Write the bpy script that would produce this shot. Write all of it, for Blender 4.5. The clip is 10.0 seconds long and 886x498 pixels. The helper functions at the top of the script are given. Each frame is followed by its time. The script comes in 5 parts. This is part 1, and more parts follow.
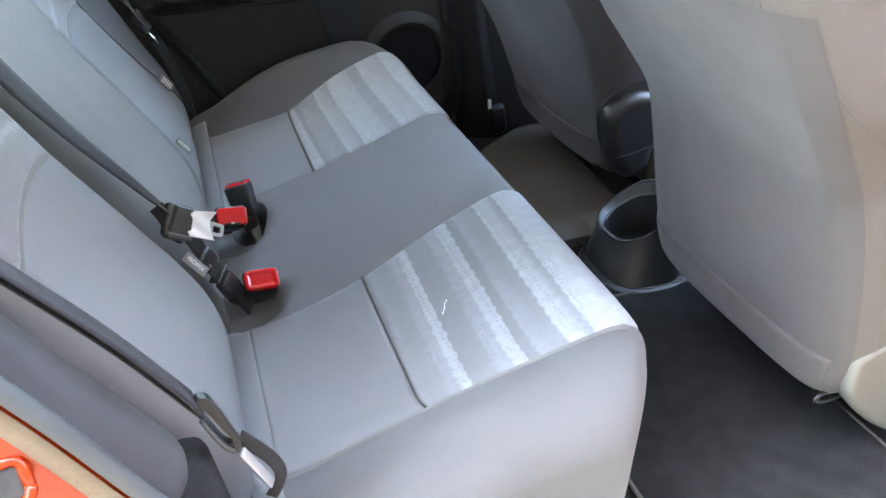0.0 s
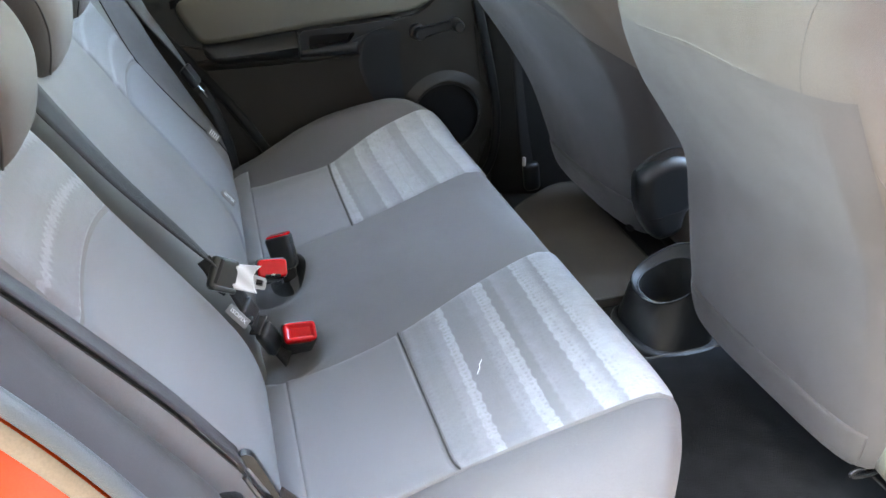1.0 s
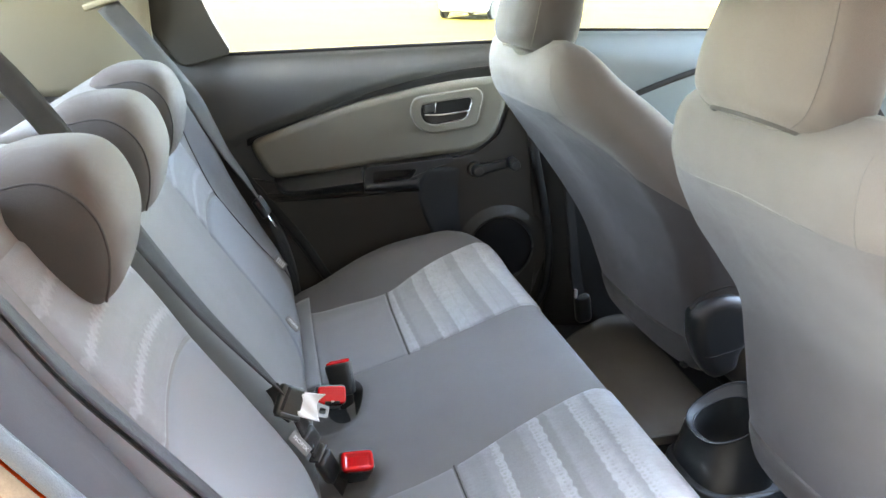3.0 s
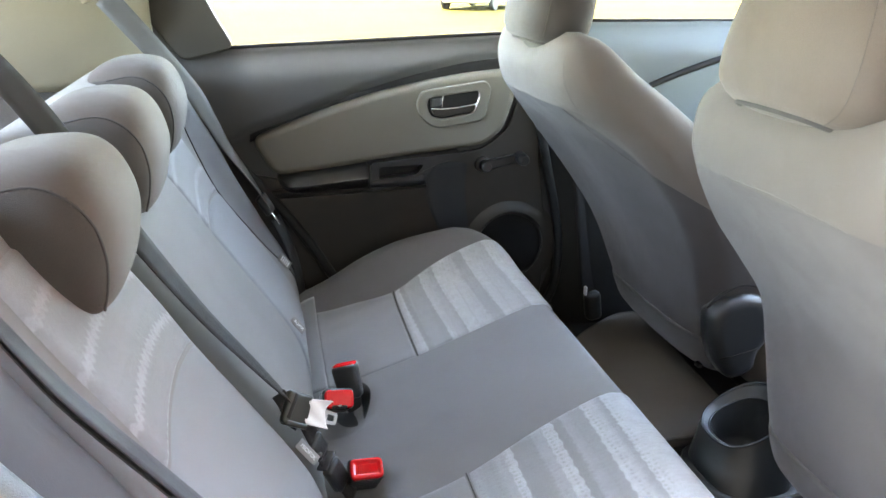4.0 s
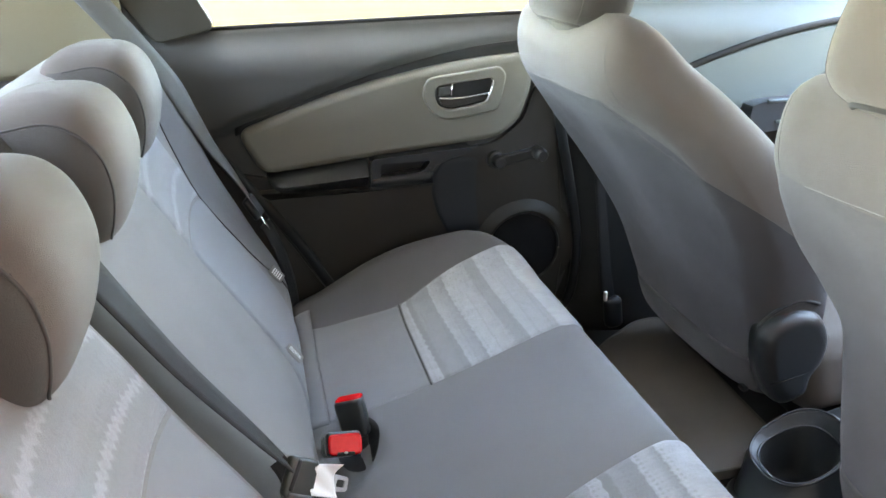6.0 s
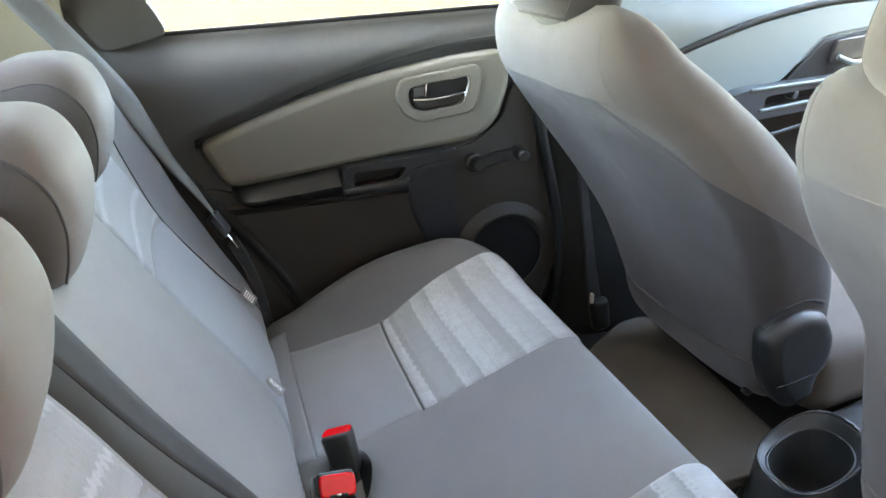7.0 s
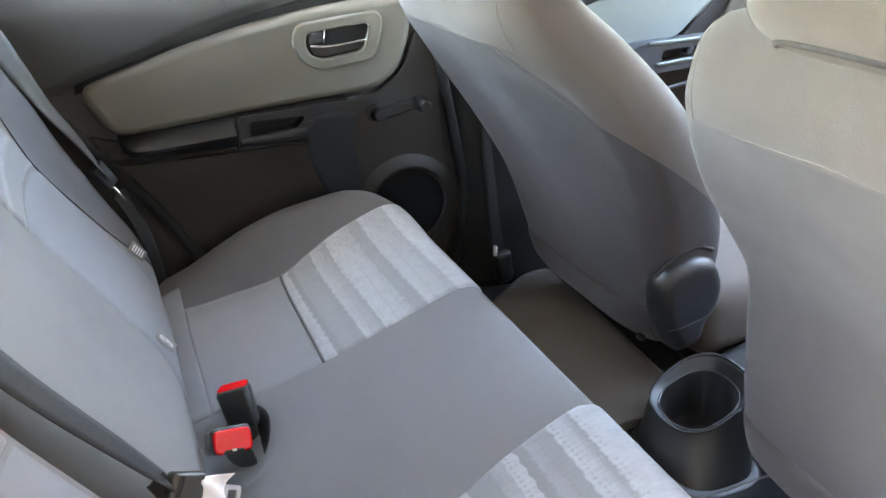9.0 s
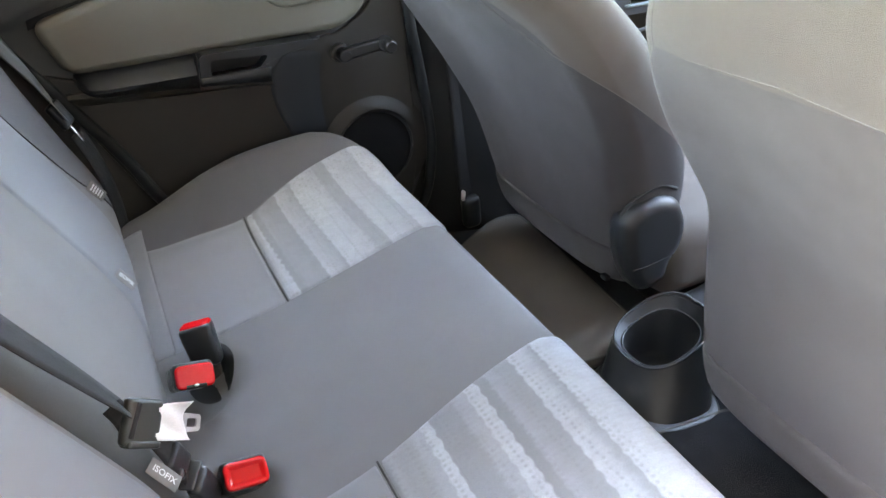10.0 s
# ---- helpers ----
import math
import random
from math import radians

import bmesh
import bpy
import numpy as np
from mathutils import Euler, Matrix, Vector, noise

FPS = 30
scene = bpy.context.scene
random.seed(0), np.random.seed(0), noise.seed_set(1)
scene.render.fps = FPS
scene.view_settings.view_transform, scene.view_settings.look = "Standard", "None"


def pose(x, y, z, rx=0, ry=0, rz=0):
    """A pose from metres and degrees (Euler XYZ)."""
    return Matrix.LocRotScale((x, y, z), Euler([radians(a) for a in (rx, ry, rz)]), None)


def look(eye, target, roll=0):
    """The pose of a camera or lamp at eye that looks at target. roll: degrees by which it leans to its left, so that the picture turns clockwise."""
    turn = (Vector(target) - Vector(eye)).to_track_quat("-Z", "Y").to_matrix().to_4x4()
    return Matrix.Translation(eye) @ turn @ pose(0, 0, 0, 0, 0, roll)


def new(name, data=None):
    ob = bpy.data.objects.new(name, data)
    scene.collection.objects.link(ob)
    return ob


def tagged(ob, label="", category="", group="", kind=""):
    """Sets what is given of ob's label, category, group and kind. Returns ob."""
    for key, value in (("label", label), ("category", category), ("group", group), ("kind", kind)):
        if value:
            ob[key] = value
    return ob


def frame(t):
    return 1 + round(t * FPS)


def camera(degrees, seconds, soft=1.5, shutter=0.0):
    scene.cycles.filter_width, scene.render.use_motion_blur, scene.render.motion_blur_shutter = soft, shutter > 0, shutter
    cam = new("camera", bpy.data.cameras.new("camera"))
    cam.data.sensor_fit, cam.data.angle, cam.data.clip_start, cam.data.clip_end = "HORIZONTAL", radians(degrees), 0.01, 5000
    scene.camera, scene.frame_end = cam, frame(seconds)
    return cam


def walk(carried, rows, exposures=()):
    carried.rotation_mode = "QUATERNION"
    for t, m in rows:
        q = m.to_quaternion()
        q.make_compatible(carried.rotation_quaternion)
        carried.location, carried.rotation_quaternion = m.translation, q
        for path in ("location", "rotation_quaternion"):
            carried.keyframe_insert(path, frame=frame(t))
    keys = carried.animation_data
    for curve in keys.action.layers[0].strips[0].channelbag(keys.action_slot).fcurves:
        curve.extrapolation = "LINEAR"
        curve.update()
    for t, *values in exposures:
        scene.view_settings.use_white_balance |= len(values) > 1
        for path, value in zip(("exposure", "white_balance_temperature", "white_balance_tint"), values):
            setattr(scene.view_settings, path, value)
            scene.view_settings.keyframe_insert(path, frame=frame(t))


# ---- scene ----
cam = camera(59.8, 10.0)
METRES, EYE, TILT, LEAN, TURN = 0.546, 0.84, -32.0, 0.0, -19.0
ROWS = [
    (0.0, 0.0, 0.0, 0.0, 0.0, 0.0, -0.0),
    (0.5, -0.0217, -0.0145, 0.0149, 0.89, 1.53, -1.12),
    (1.0, -0.032, -0.0403, 0.0355, 1.83, 3.38, -1.94),
    (1.5, -0.051, -0.0615, 0.051, 2.73, 5.61, -2.79),
    (2.0, -0.0639, -0.0892, 0.0635, 3.39, 7.95, -3.49),
    (2.5, -0.0666, -0.1182, 0.0684, 3.96, 10.67, -3.71),
    (3.0, -0.0764, -0.1263, 0.0578, 4.8, 12.26, -3.96),
    (4.5, -0.1386, 0.0105, 0.1338, 4.87, 11.17, -3.66),
    (5.0, -0.1683, 0.0929, 0.1747, 4.48, 10.78, -3.58),
    (6.5, -0.308, 0.3361, 0.3264, 3.02, 9.65, -2.22),
    (7.0, -0.3469, 0.4047, 0.3642, 1.33, 9.55, -0.2),
    (7.5, -0.3472, 0.4176, 0.3759, -1.48, 9.59, 1.56),
    (8.0, -0.3489, 0.4173, 0.3718, -3.65, 9.49, 1.41),
    (8.5, -0.3258, 0.4374, 0.3604, -4.35, 8.32, 0.93),
    (9.0, -0.3111, 0.4424, 0.3375, -5.09, 6.57, 1.24),
    (9.5, -0.2898, 0.4428, 0.3086, -6.01, 4.96, 1.58),
    (10.0, -0.279, 0.4507, 0.2794, -6.89, 3.41, 1.62),
]
EV = 0.66
walk(cam, [(t, pose(0, 0, EYE, TILT, LEAN, TURN) @ pose(METRES * x, METRES * y, METRES * z, 90 + pitch, roll, yaw)) for t, x, y, z, yaw, pitch, roll in ROWS],
     exposures=[(t, e + EV, k, tint) for t, e, k, tint in ((0.0, 5.20, 7900, 5), (2.0, 5.34, 8400, 7), (4.5, 5.38, 8600, 8), (6.5, 5.42, 8600, 7), (8.0, 5.53, 8700, 8), (9.5, 5.55, 8700, 10), (10.0, 5.56, 8700, 10))])

# ---- light: bright day, high sun behind the car ----
world = bpy.data.worlds.new("sky")
scene.world = world
world.use_nodes = True
wn, wl = world.node_tree.nodes, world.node_tree.links
sky = wn.new("ShaderNodeTexSky")
sky.sky_type, sky.sun_disc = "NISHITA", False
SUN_EL, SUN_AZ = 70.0, 273.0
sky.sun_elevation, sky.sun_rotation = radians(SUN_EL), radians(SUN_AZ)
wl.new(sky.outputs[0], wn["Background"].inputs[0])
wn["Background"].inputs[1].default_value = 0.15
sun = new("sun", bpy.data.lights.new("sun", "SUN"))
sun.data.energy, sun.data.angle, sun.data.color = 2.6, radians(0.5), (1.0, 0.90, 0.80)
sun_way = Vector((math.sin(radians(SUN_AZ)) * math.cos(radians(SUN_EL)), math.cos(radians(SUN_AZ)) * math.cos(radians(SUN_EL)), math.sin(radians(SUN_EL))))
sun.matrix_world = look(sun_way * 20, (0, 0, 0))


# ---- materials ----
def node_mat(name):
    m = bpy.data.materials.new(name)
    m.use_nodes = True
    return m, m.node_tree.nodes, m.node_tree.links, m.node_tree.nodes["Principled BSDF"]


def mixed(n, l, a, b, fac):
    mx = n.new("ShaderNodeMix")
    mx.data_type = "RGBA"
    for i, v in ((6, a), (7, b)):
        if isinstance(v, tuple):
            mx.inputs[i].default_value = (*v, 1)
        else:
            l.new(v, mx.inputs[i])
    if isinstance(fac, float):
        mx.inputs[0].default_value = fac
    else:
        l.new(fac, mx.inputs[0])
    return mx.outputs[2]


def noise_out(n, l, scale, detail=3.0, lo=0.35, hi=0.65, stretch=None):
    tc = n.new("ShaderNodeTexCoord")
    nz = n.new("ShaderNodeTexNoise")
    nz.inputs["Scale"].default_value, nz.inputs["Detail"].default_value = scale, detail
    src = tc.outputs["Object"]
    if stretch:
        mp = n.new("ShaderNodeMapping")
        mp.inputs["Scale"].default_value = stretch
        l.new(src, mp.inputs[0])
        src = mp.outputs[0]
    l.new(src, nz.inputs["Vector"])
    mr = n.new("ShaderNodeMapRange")
    mr.inputs[1].default_value, mr.inputs[2].default_value = lo, hi
    l.new(nz.outputs["Fac"], mr.inputs[0])
    return mr.outputs[0]


def bumped(n, l, p, height, dist, strength=0.5):
    b = n.new("ShaderNodeBump")
    b.inputs["Strength"].default_value, b.inputs["Distance"].default_value = strength, dist
    l.new(height, b.inputs["Height"])
    l.new(b.outputs[0], p.inputs["Normal"])


def surface(name, a, b, rough=0.6, grain=900.0, stain=5.0, bump=0.0004, metal=0.0, sheen=0.0, spec=0.5, wave=0.0):
    """A material that wanders between two near colours at two scales, with a fine relief."""
    m, n, l, p = node_mat(name)
    big, fine = noise_out(n, l, stain), noise_out(n, l, grain, 2.0)
    c = mixed(n, l, a, b, big)
    dark = tuple(v * 0.78 for v in a)
    l.new(mixed(n, l, c, dark, mul(n, l, fine, 0.5)), p.inputs["Base Color"])
    p.inputs["Roughness"].default_value, p.inputs["Metallic"].default_value = rough, metal
    p.inputs["Specular IOR Level"].default_value = spec
    p.inputs["Sheen Weight"].default_value, p.inputs["Sheen Roughness"].default_value = sheen, 0.5
    if bump:
        bumped(n, l, p, fine, bump)
    if wave:
        slow = n.new("ShaderNodeBump")
        slow.inputs["Strength"].default_value, slow.inputs["Distance"].default_value = 0.6, wave
        l.new(noise_out(n, l, 7.0, 2.0, 0.25, 0.75), slow.inputs["Height"])
        l.new(slow.outputs[0], n["Bump"].inputs["Normal"])
    return m


def mul(n, l, v, k, op="MULTIPLY"):
    mt = n.new("ShaderNodeMath")
    mt.operation = op
    l.new(v, mt.inputs[0])
    if isinstance(k, (int, float)):
        mt.inputs[1].default_value = k
    else:
        l.new(k, mt.inputs[1])
    return mt.outputs[0]


def stripe_mat(name, axis, start, length, knots, base, light, bow, tooth, swing, ends=0.0):
    """Woven fabric with lighter bands. knots: (place along axis, lightness 0..1); bow: (k, centre, power) bends the bands across;
    ends: how far they draw back with the cushion's ends."""
    m, n, l, p = node_mat(name)
    tc, sp = n.new("ShaderNodeTexCoord"), n.new("ShaderNodeSeparateXYZ")
    l.new(tc.outputs["Object"], sp.inputs[0])
    along, across = sp.outputs["XYZ".index(axis)], sp.outputs[1]
    away = mul(n, l, mul(n, l, mul(n, l, across, 0.0, "ABSOLUTE"), -bow[1], "ADD"), 1.0)
    bend = mul(n, l, away, away) if bow[2] == 2 else away
    out = mul(n, l, mul(n, l, mul(n, l, mul(n, l, across, 0.0, "ABSOLUTE"), -0.45, "ADD"), 0.0, "MAXIMUM"), 1 / 0.22)
    drawn = mul(n, l, mul(n, l, out, out), ends)
    # zigzag weave at the bands' edges, a little uneven
    saw = mul(n, l, mul(n, l, across, 1 / tooth), 1.0, "PINGPONG")
    uneven = mul(n, l, noise_out(n, l, 90.0, 2.0, 0.2, 0.8), 0.003)
    shifted = mul(n, l, mul(n, l, along, mul(n, l, saw, swing), "ADD"), mul(n, l, mul(n, l, mul(n, l, bend, bow[0]), drawn, "ADD"), uneven, "ADD"), "ADD")
    u = mul(n, l, mul(n, l, shifted, -start, "ADD"), 1 / length)
    ramp = n.new("ShaderNodeValToRGB")
    el = ramp.color_ramp.elements
    for i, (q, v) in enumerate(knots):
        e = el[i] if i < 2 else el.new((q - start) / length)
        e.position, e.color = (q - start) / length, (v, v, v, 1)
    l.new(u, ramp.inputs[0])
    # lighter bands are flecked with small darker dots, all of it faintly ribbed
    vor = n.new("ShaderNodeTexVoronoi")
    vor.inputs["Scale"].default_value, vor.inputs["Randomness"].default_value = 118.0, 0.25
    l.new(tc.outputs["Object"], vor.inputs["Vector"])
    dots = n.new("ShaderNodeMapRange")
    dots.inputs[1].default_value, dots.inputs[2].default_value, dots.inputs[3].default_value = 0.14, 0.40, 0.60
    l.new(vor.outputs["Distance"], dots.inputs[0])
    rib = mul(n, l, mul(n, l, mul(n, l, across, 1 / 0.0042), 1.0, "PINGPONG"), 0.10)
    blotch = noise_out(n, l, 55.0, 3.0, 0.3, 0.7)
    f = mul(n, l, ramp.outputs[0], mul(n, l, mul(n, l, blotch, 0.28), 0.76, "ADD"))
    f = mul(n, l, mul(n, l, f, dots.outputs[0]), mul(n, l, rib, 0.92, "ADD"))
    fine = noise_out(n, l, 1100.0, 2.0)
    c = mixed(n, l, base, light, f)
    l.new(mixed(n, l, c, tuple(v * 0.6 for v in base), mul(n, l, fine, 0.3)), p.inputs["Base Color"])
    p.inputs["Roughness"].default_value = 0.8
    p.inputs["Sheen Weight"].default_value, p.inputs["Sheen Roughness"].default_value = 0.08, 0.4
    bumped(n, l, p, mul(n, l, f, mul(n, l, fine, 0.5), "ADD"), 0.0012, 0.6)
    return m


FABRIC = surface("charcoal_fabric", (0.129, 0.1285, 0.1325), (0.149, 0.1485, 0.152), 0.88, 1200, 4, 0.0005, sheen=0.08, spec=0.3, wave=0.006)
# bench cloth warmed in colour for the warmer light on the backrests
FABRIC_REAR = surface("warm_lit_backrest_fabric", (0.142, 0.136, 0.131), (0.163, 0.156, 0.150), 0.88, 1200, 4, 0.0005, sheen=0.08, spec=0.3, wave=0.006)
# bench cloth again, with the bolsters' shade put into its colour
FABRIC_END_SHADED = surface("shaded_bolster_fabric", (0.082, 0.0815, 0.0855), (0.096, 0.0955, 0.0995), 0.88, 1200, 4, 0.0005, sheen=0.08, spec=0.3, wave=0.006)
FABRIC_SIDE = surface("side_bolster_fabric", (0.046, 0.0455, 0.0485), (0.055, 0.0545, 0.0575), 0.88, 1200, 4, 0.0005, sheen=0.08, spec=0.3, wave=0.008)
# headrest cloth with the shade of its sides put into the colour
FABRIC_HEAD_SHADED = surface("shaded_headrest_fabric", (0.038, 0.0345, 0.033), (0.046, 0.042, 0.040), 0.88, 1200, 3, 0.0005, sheen=0.08, spec=0.3, wave=0.004)
FABRIC_MID = surface("grey_panel_fabric", (0.166, 0.170, 0.179), (0.188, 0.192, 0.201), 0.88, 1300, 4, 0.0005, sheen=0.08, spec=0.3, wave=0.004)
FABRIC_HEAD = surface("headrest_fabric", (0.064, 0.052, 0.0475), (0.075, 0.061, 0.056), 0.88, 1200, 3, 0.0005, sheen=0.08, spec=0.3, wave=0.004)
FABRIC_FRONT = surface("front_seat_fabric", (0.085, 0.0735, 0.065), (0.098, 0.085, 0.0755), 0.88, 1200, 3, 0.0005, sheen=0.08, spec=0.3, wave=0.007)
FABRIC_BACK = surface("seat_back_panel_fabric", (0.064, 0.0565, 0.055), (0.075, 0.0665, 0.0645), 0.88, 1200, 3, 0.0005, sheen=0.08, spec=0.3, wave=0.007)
# copy of the back panel cloth, darkened for the shade on the far seat
FABRIC_BACK_SHADED = surface("shaded_back_panel_fabric", (0.040, 0.0365, 0.037), (0.048, 0.0435, 0.044), 0.88, 1200, 3, 0.0005, sheen=0.08, spec=0.3, wave=0.007)
STRIPE_SEAT = stripe_mat("striped_cushion_fabric", "X", -0.01, 0.31, (
    (-0.005, 0.25), (0.006, 0.42), (0.022, 0.25), (0.038, 0.30), (0.044, 0.48), (0.055, 0.50), (0.057, 0.98), (0.068, 0.98), (0.070, 0.16), (0.100, 0.20), (0.106, 0.46), (0.120, 0.52), (0.122, 0.98), (0.137, 0.95), (0.139, 0.10),
    (0.150, 0.14), (0.154, 0.45), (0.172, 0.26), (0.186, 0.24), (0.189, 0.98), (0.205, 0.78), (0.214, 0.40), (0.219, 0.30), (0.222, 1.0), (0.265, 0.95), (0.295, 0.8)), (0.150, 0.1535, 0.161), (0.335, 0.355, 0.385), (0.030, 0.355, 1), 0.011, 0.0022, 0.06)
STRIPE_FAR = stripe_mat("striped_far_cushion_fabric", "X", -0.01, 0.31, (
    (-0.005, 0.75), (0.002, 0.85), (0.019, 0.92), (0.022, 0.18), (0.029, 0.18), (0.033, 0.40), (0.048, 0.36), (0.068, 0.28), (0.071, 0.92), (0.085, 0.66), (0.098, 0.42), (0.102, 0.36), (0.105, 1.0), (0.125, 0.92), (0.146, 0.70), (0.152, 0.66), (0.156, 0.36),
    (0.172, 0.32), (0.176, 0.36), (0.179, 0.90), (0.200, 0.72), (0.222, 0.55), (0.230, 0.50), (0.233, 1.0), (0.265, 0.95), (0.295, 0.8)), (0.150, 0.1535, 0.157), (0.335, 0.352, 0.37), (0.030, 0.355, 1), 0.011, 0.0022, 0.06)
STRIPE_BACK = stripe_mat("striped_backrest_fabric", "Z", 0.46, 0.24, (
    (0.462, 0.2), (0.476, 0.25), (0.479, 0.85), (0.484, 0.85), (0.487, 0.3), (0.500, 0.38), (0.512, 0.3), (0.518, 0.4), (0.5205, 0.95), (0.527, 0.95), (0.529, 0.35), (0.550, 0.45), (0.565, 0.3), (0.574, 0.3), (0.577, 0.8), (0.584, 0.85), (0.587, 0.3),
    (0.615, 0.35), (0.628, 0.3), (0.631, 0.7), (0.639, 0.7), (0.642, 0.3), (0.69, 0.35)), (0.140, 0.136, 0.138), (0.262, 0.262, 0.27), (0.9, 0.372, 2), 0.0062, 0.0045)
WEBBING = surface("belt_webbing", (0.019, 0.0175, 0.017), (0.025, 0.0225, 0.0215), 0.75, 1500, 8, 0.0004, sheen=0.01, spec=0.25)
# webbing lightened for the light that falls on the far belt
LIT_WEB = surface("lit_belt_webbing", (0.095, 0.098, 0.098), (0.115, 0.118, 0.118), 0.7, 1500, 8, 0.0004, sheen=0.02, spec=0.25)
GRIP = surface("grey_tongue_plastic", (0.030, 0.033, 0.030), (0.037, 0.040, 0.036), 0.28, 900, 10, 0.0002)
STITCH = surface("seam_thread", (0.1488, 0.1426, 0.1395), (0.1736, 0.1674, 0.1643), 0.8, 2000, 40, 0.0)
PALE_SEAM = surface("pale_seam_thread", (0.100, 0.090, 0.083), (0.115, 0.104, 0.095), 0.85, 2000, 40, 0.0)
FAINT_SEAM = surface("faint_seam", (0.07, 0.063, 0.058), (0.08, 0.072, 0.066), 0.9, 1500, 20, 0.0)
SOFT_SEAM = surface("soft_seam", (0.0341, 0.031, 0.031), (0.0434, 0.0403, 0.03844), 0.9, 1500, 20, 0.0)
SEAM = surface("dark_seam", (0.02, 0.02, 0.021), (0.03, 0.03, 0.03), 0.9, 1500, 20, 0.0)
TRIM_DARK = surface("dark_door_plastic", (0.026, 0.0225, 0.019), (0.033, 0.0285, 0.024), 0.38, 1600, 3, 0.0005, spec=0.4)
RECESS = surface("blue_black_plastic", (0.0144, 0.018, 0.02304), (0.01872, 0.02232, 0.02808), 0.36, 1600, 3, 0.0004)
TAN = surface("tan_sealant", (0.155, 0.1116, 0.0744), (0.186, 0.1426, 0.0992), 0.45, 500, 12, 0.0002)
BELT_BLACK = surface("black_webbing", (0.011, 0.0105, 0.011), (0.018, 0.017, 0.017), 0.6, 1500, 8, 0.0004, sheen=0.03, spec=0.3)
BELT_DARK = surface("dark_purple_webbing", (0.019, 0.016, 0.0185), (0.025, 0.021, 0.024), 0.75, 1500, 8, 0.0004, sheen=0.03, spec=0.3)
TRIM_UPPER = surface("upper_door_plastic", (0.046, 0.0455, 0.043), (0.055, 0.0545, 0.0515), 0.5, 1600, 3, 0.0006)
PILLAR = surface("brown_pillar_plastic", (0.036, 0.033, 0.027), (0.044, 0.040, 0.033), 0.6, 1600, 3, 0.0005, spec=0.3)
TRIM_GREY = surface("grey_door_insert", (0.140, 0.129, 0.102), (0.157, 0.145, 0.116), 0.5, 1500, 3, 0.0005)
TRIM_PALE = surface("pale_pillar_plastic", (0.210, 0.186, 0.130), (0.240, 0.214, 0.150), 0.55, 1500, 2, 0.0004)
BLACK = surface("black_plastic", (0.0144, 0.01584, 0.01764), (0.01944, 0.02088, 0.02232), 0.30, 1200, 6, 0.0003)
ARM = surface("armrest_plastic", (0.014, 0.0155, 0.018), (0.019, 0.0205, 0.024), 0.30, 1400, 5, 0.0003)
COVER_GREY = surface("grey_cover_plastic", (0.115, 0.113, 0.10), (0.135, 0.132, 0.118), 0.38, 1500, 4, 0.0003)
GLOSS_RIM = surface("shiny_grey_plastic", (0.036, 0.0396, 0.0432), (0.0504, 0.054, 0.0576), 0.22, 1200, 6, 0.0)
TRIM_BEZEL = surface("blue_grey_bezel", (0.0504, 0.0612, 0.072), (0.0648, 0.0756, 0.0864), 0.3, 1500, 5, 0.0002)
DEEP_BLACK = surface("deep_black_plastic", (0.008, 0.009, 0.010), (0.012, 0.013, 0.014), 0.5, 1200, 8, 0.0003, spec=0.25)
BLACK_MATT = surface("matt_black_plastic", (0.012, 0.012, 0.012), (0.017, 0.017, 0.017), 0.6, 1500, 6, 0.0004, spec=0.3)
CARPET = surface("black_carpet", (0.012, 0.012, 0.013), (0.019, 0.019, 0.020), 0.95, 500, 9, 0.003, sheen=0.03, spec=0.15)
ASPHALT = surface("worn_asphalt", (0.055, 0.053, 0.051), (0.075, 0.072, 0.068), 0.9, 120, 0.6, 0.003)
WALL_DARK = surface("dark_blocker", (0.06, 0.055, 0.05), (0.085, 0.078, 0.07), 0.9, 80, 1.0, 0.002)
CAR_SILVER = surface("silver_paint", (0.45, 0.45, 0.46), (0.5, 0.5, 0.5), 0.3, 300, 3, 0.0, metal=0.3)
CAR_AT = (7.2, 26.0)
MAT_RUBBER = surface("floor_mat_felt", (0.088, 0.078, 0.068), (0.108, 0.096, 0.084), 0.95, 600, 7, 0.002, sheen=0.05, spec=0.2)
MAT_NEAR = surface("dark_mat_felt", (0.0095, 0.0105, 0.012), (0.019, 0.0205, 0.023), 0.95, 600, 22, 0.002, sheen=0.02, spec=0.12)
BINDING = surface("mat_binding", (0.0558, 0.05146, 0.04588), (0.0682, 0.062, 0.0558), 0.8, 900, 20, 0.0003)
CHROME = surface("chrome", (0.75, 0.75, 0.75), (0.8, 0.8, 0.8), 0.15, 300, 10, 0.0, metal=1.0)
STEEL = surface("steel", (0.62, 0.61, 0.6), (0.7, 0.69, 0.68), 0.3, 400, 10, 0.0002, metal=1.0)
WHITE_STEEL = surface("bright_steel", (0.5084, 0.5084, 0.5022), (0.5332, 0.5332, 0.527), 0.35, 800, 20, 0.0, metal=0.6)
RED = surface("red_button_plastic", (0.62, 0.007, 0.013), (0.66, 0.009, 0.016), 0.16, 800, 20, 0.0, spec=0.35)
WHITE = surface("white_label", (0.70, 0.70, 0.70), (0.75, 0.75, 0.75), 0.6, 800, 30, 0.0)
TAG = surface("grey_tag_cloth", (0.186, 0.1798, 0.1736), (0.2108, 0.2046, 0.1984), 0.85, 1200, 40, 0.0003)
# paler and bluer trim: windscreen sky light put into the front door's colour
TRIM_FRONT = surface("sky_lit_front_door_plastic", (0.165, 0.212, 0.217), (0.18, 0.227, 0.232), 0.4, 1500, 3, 0.0005)
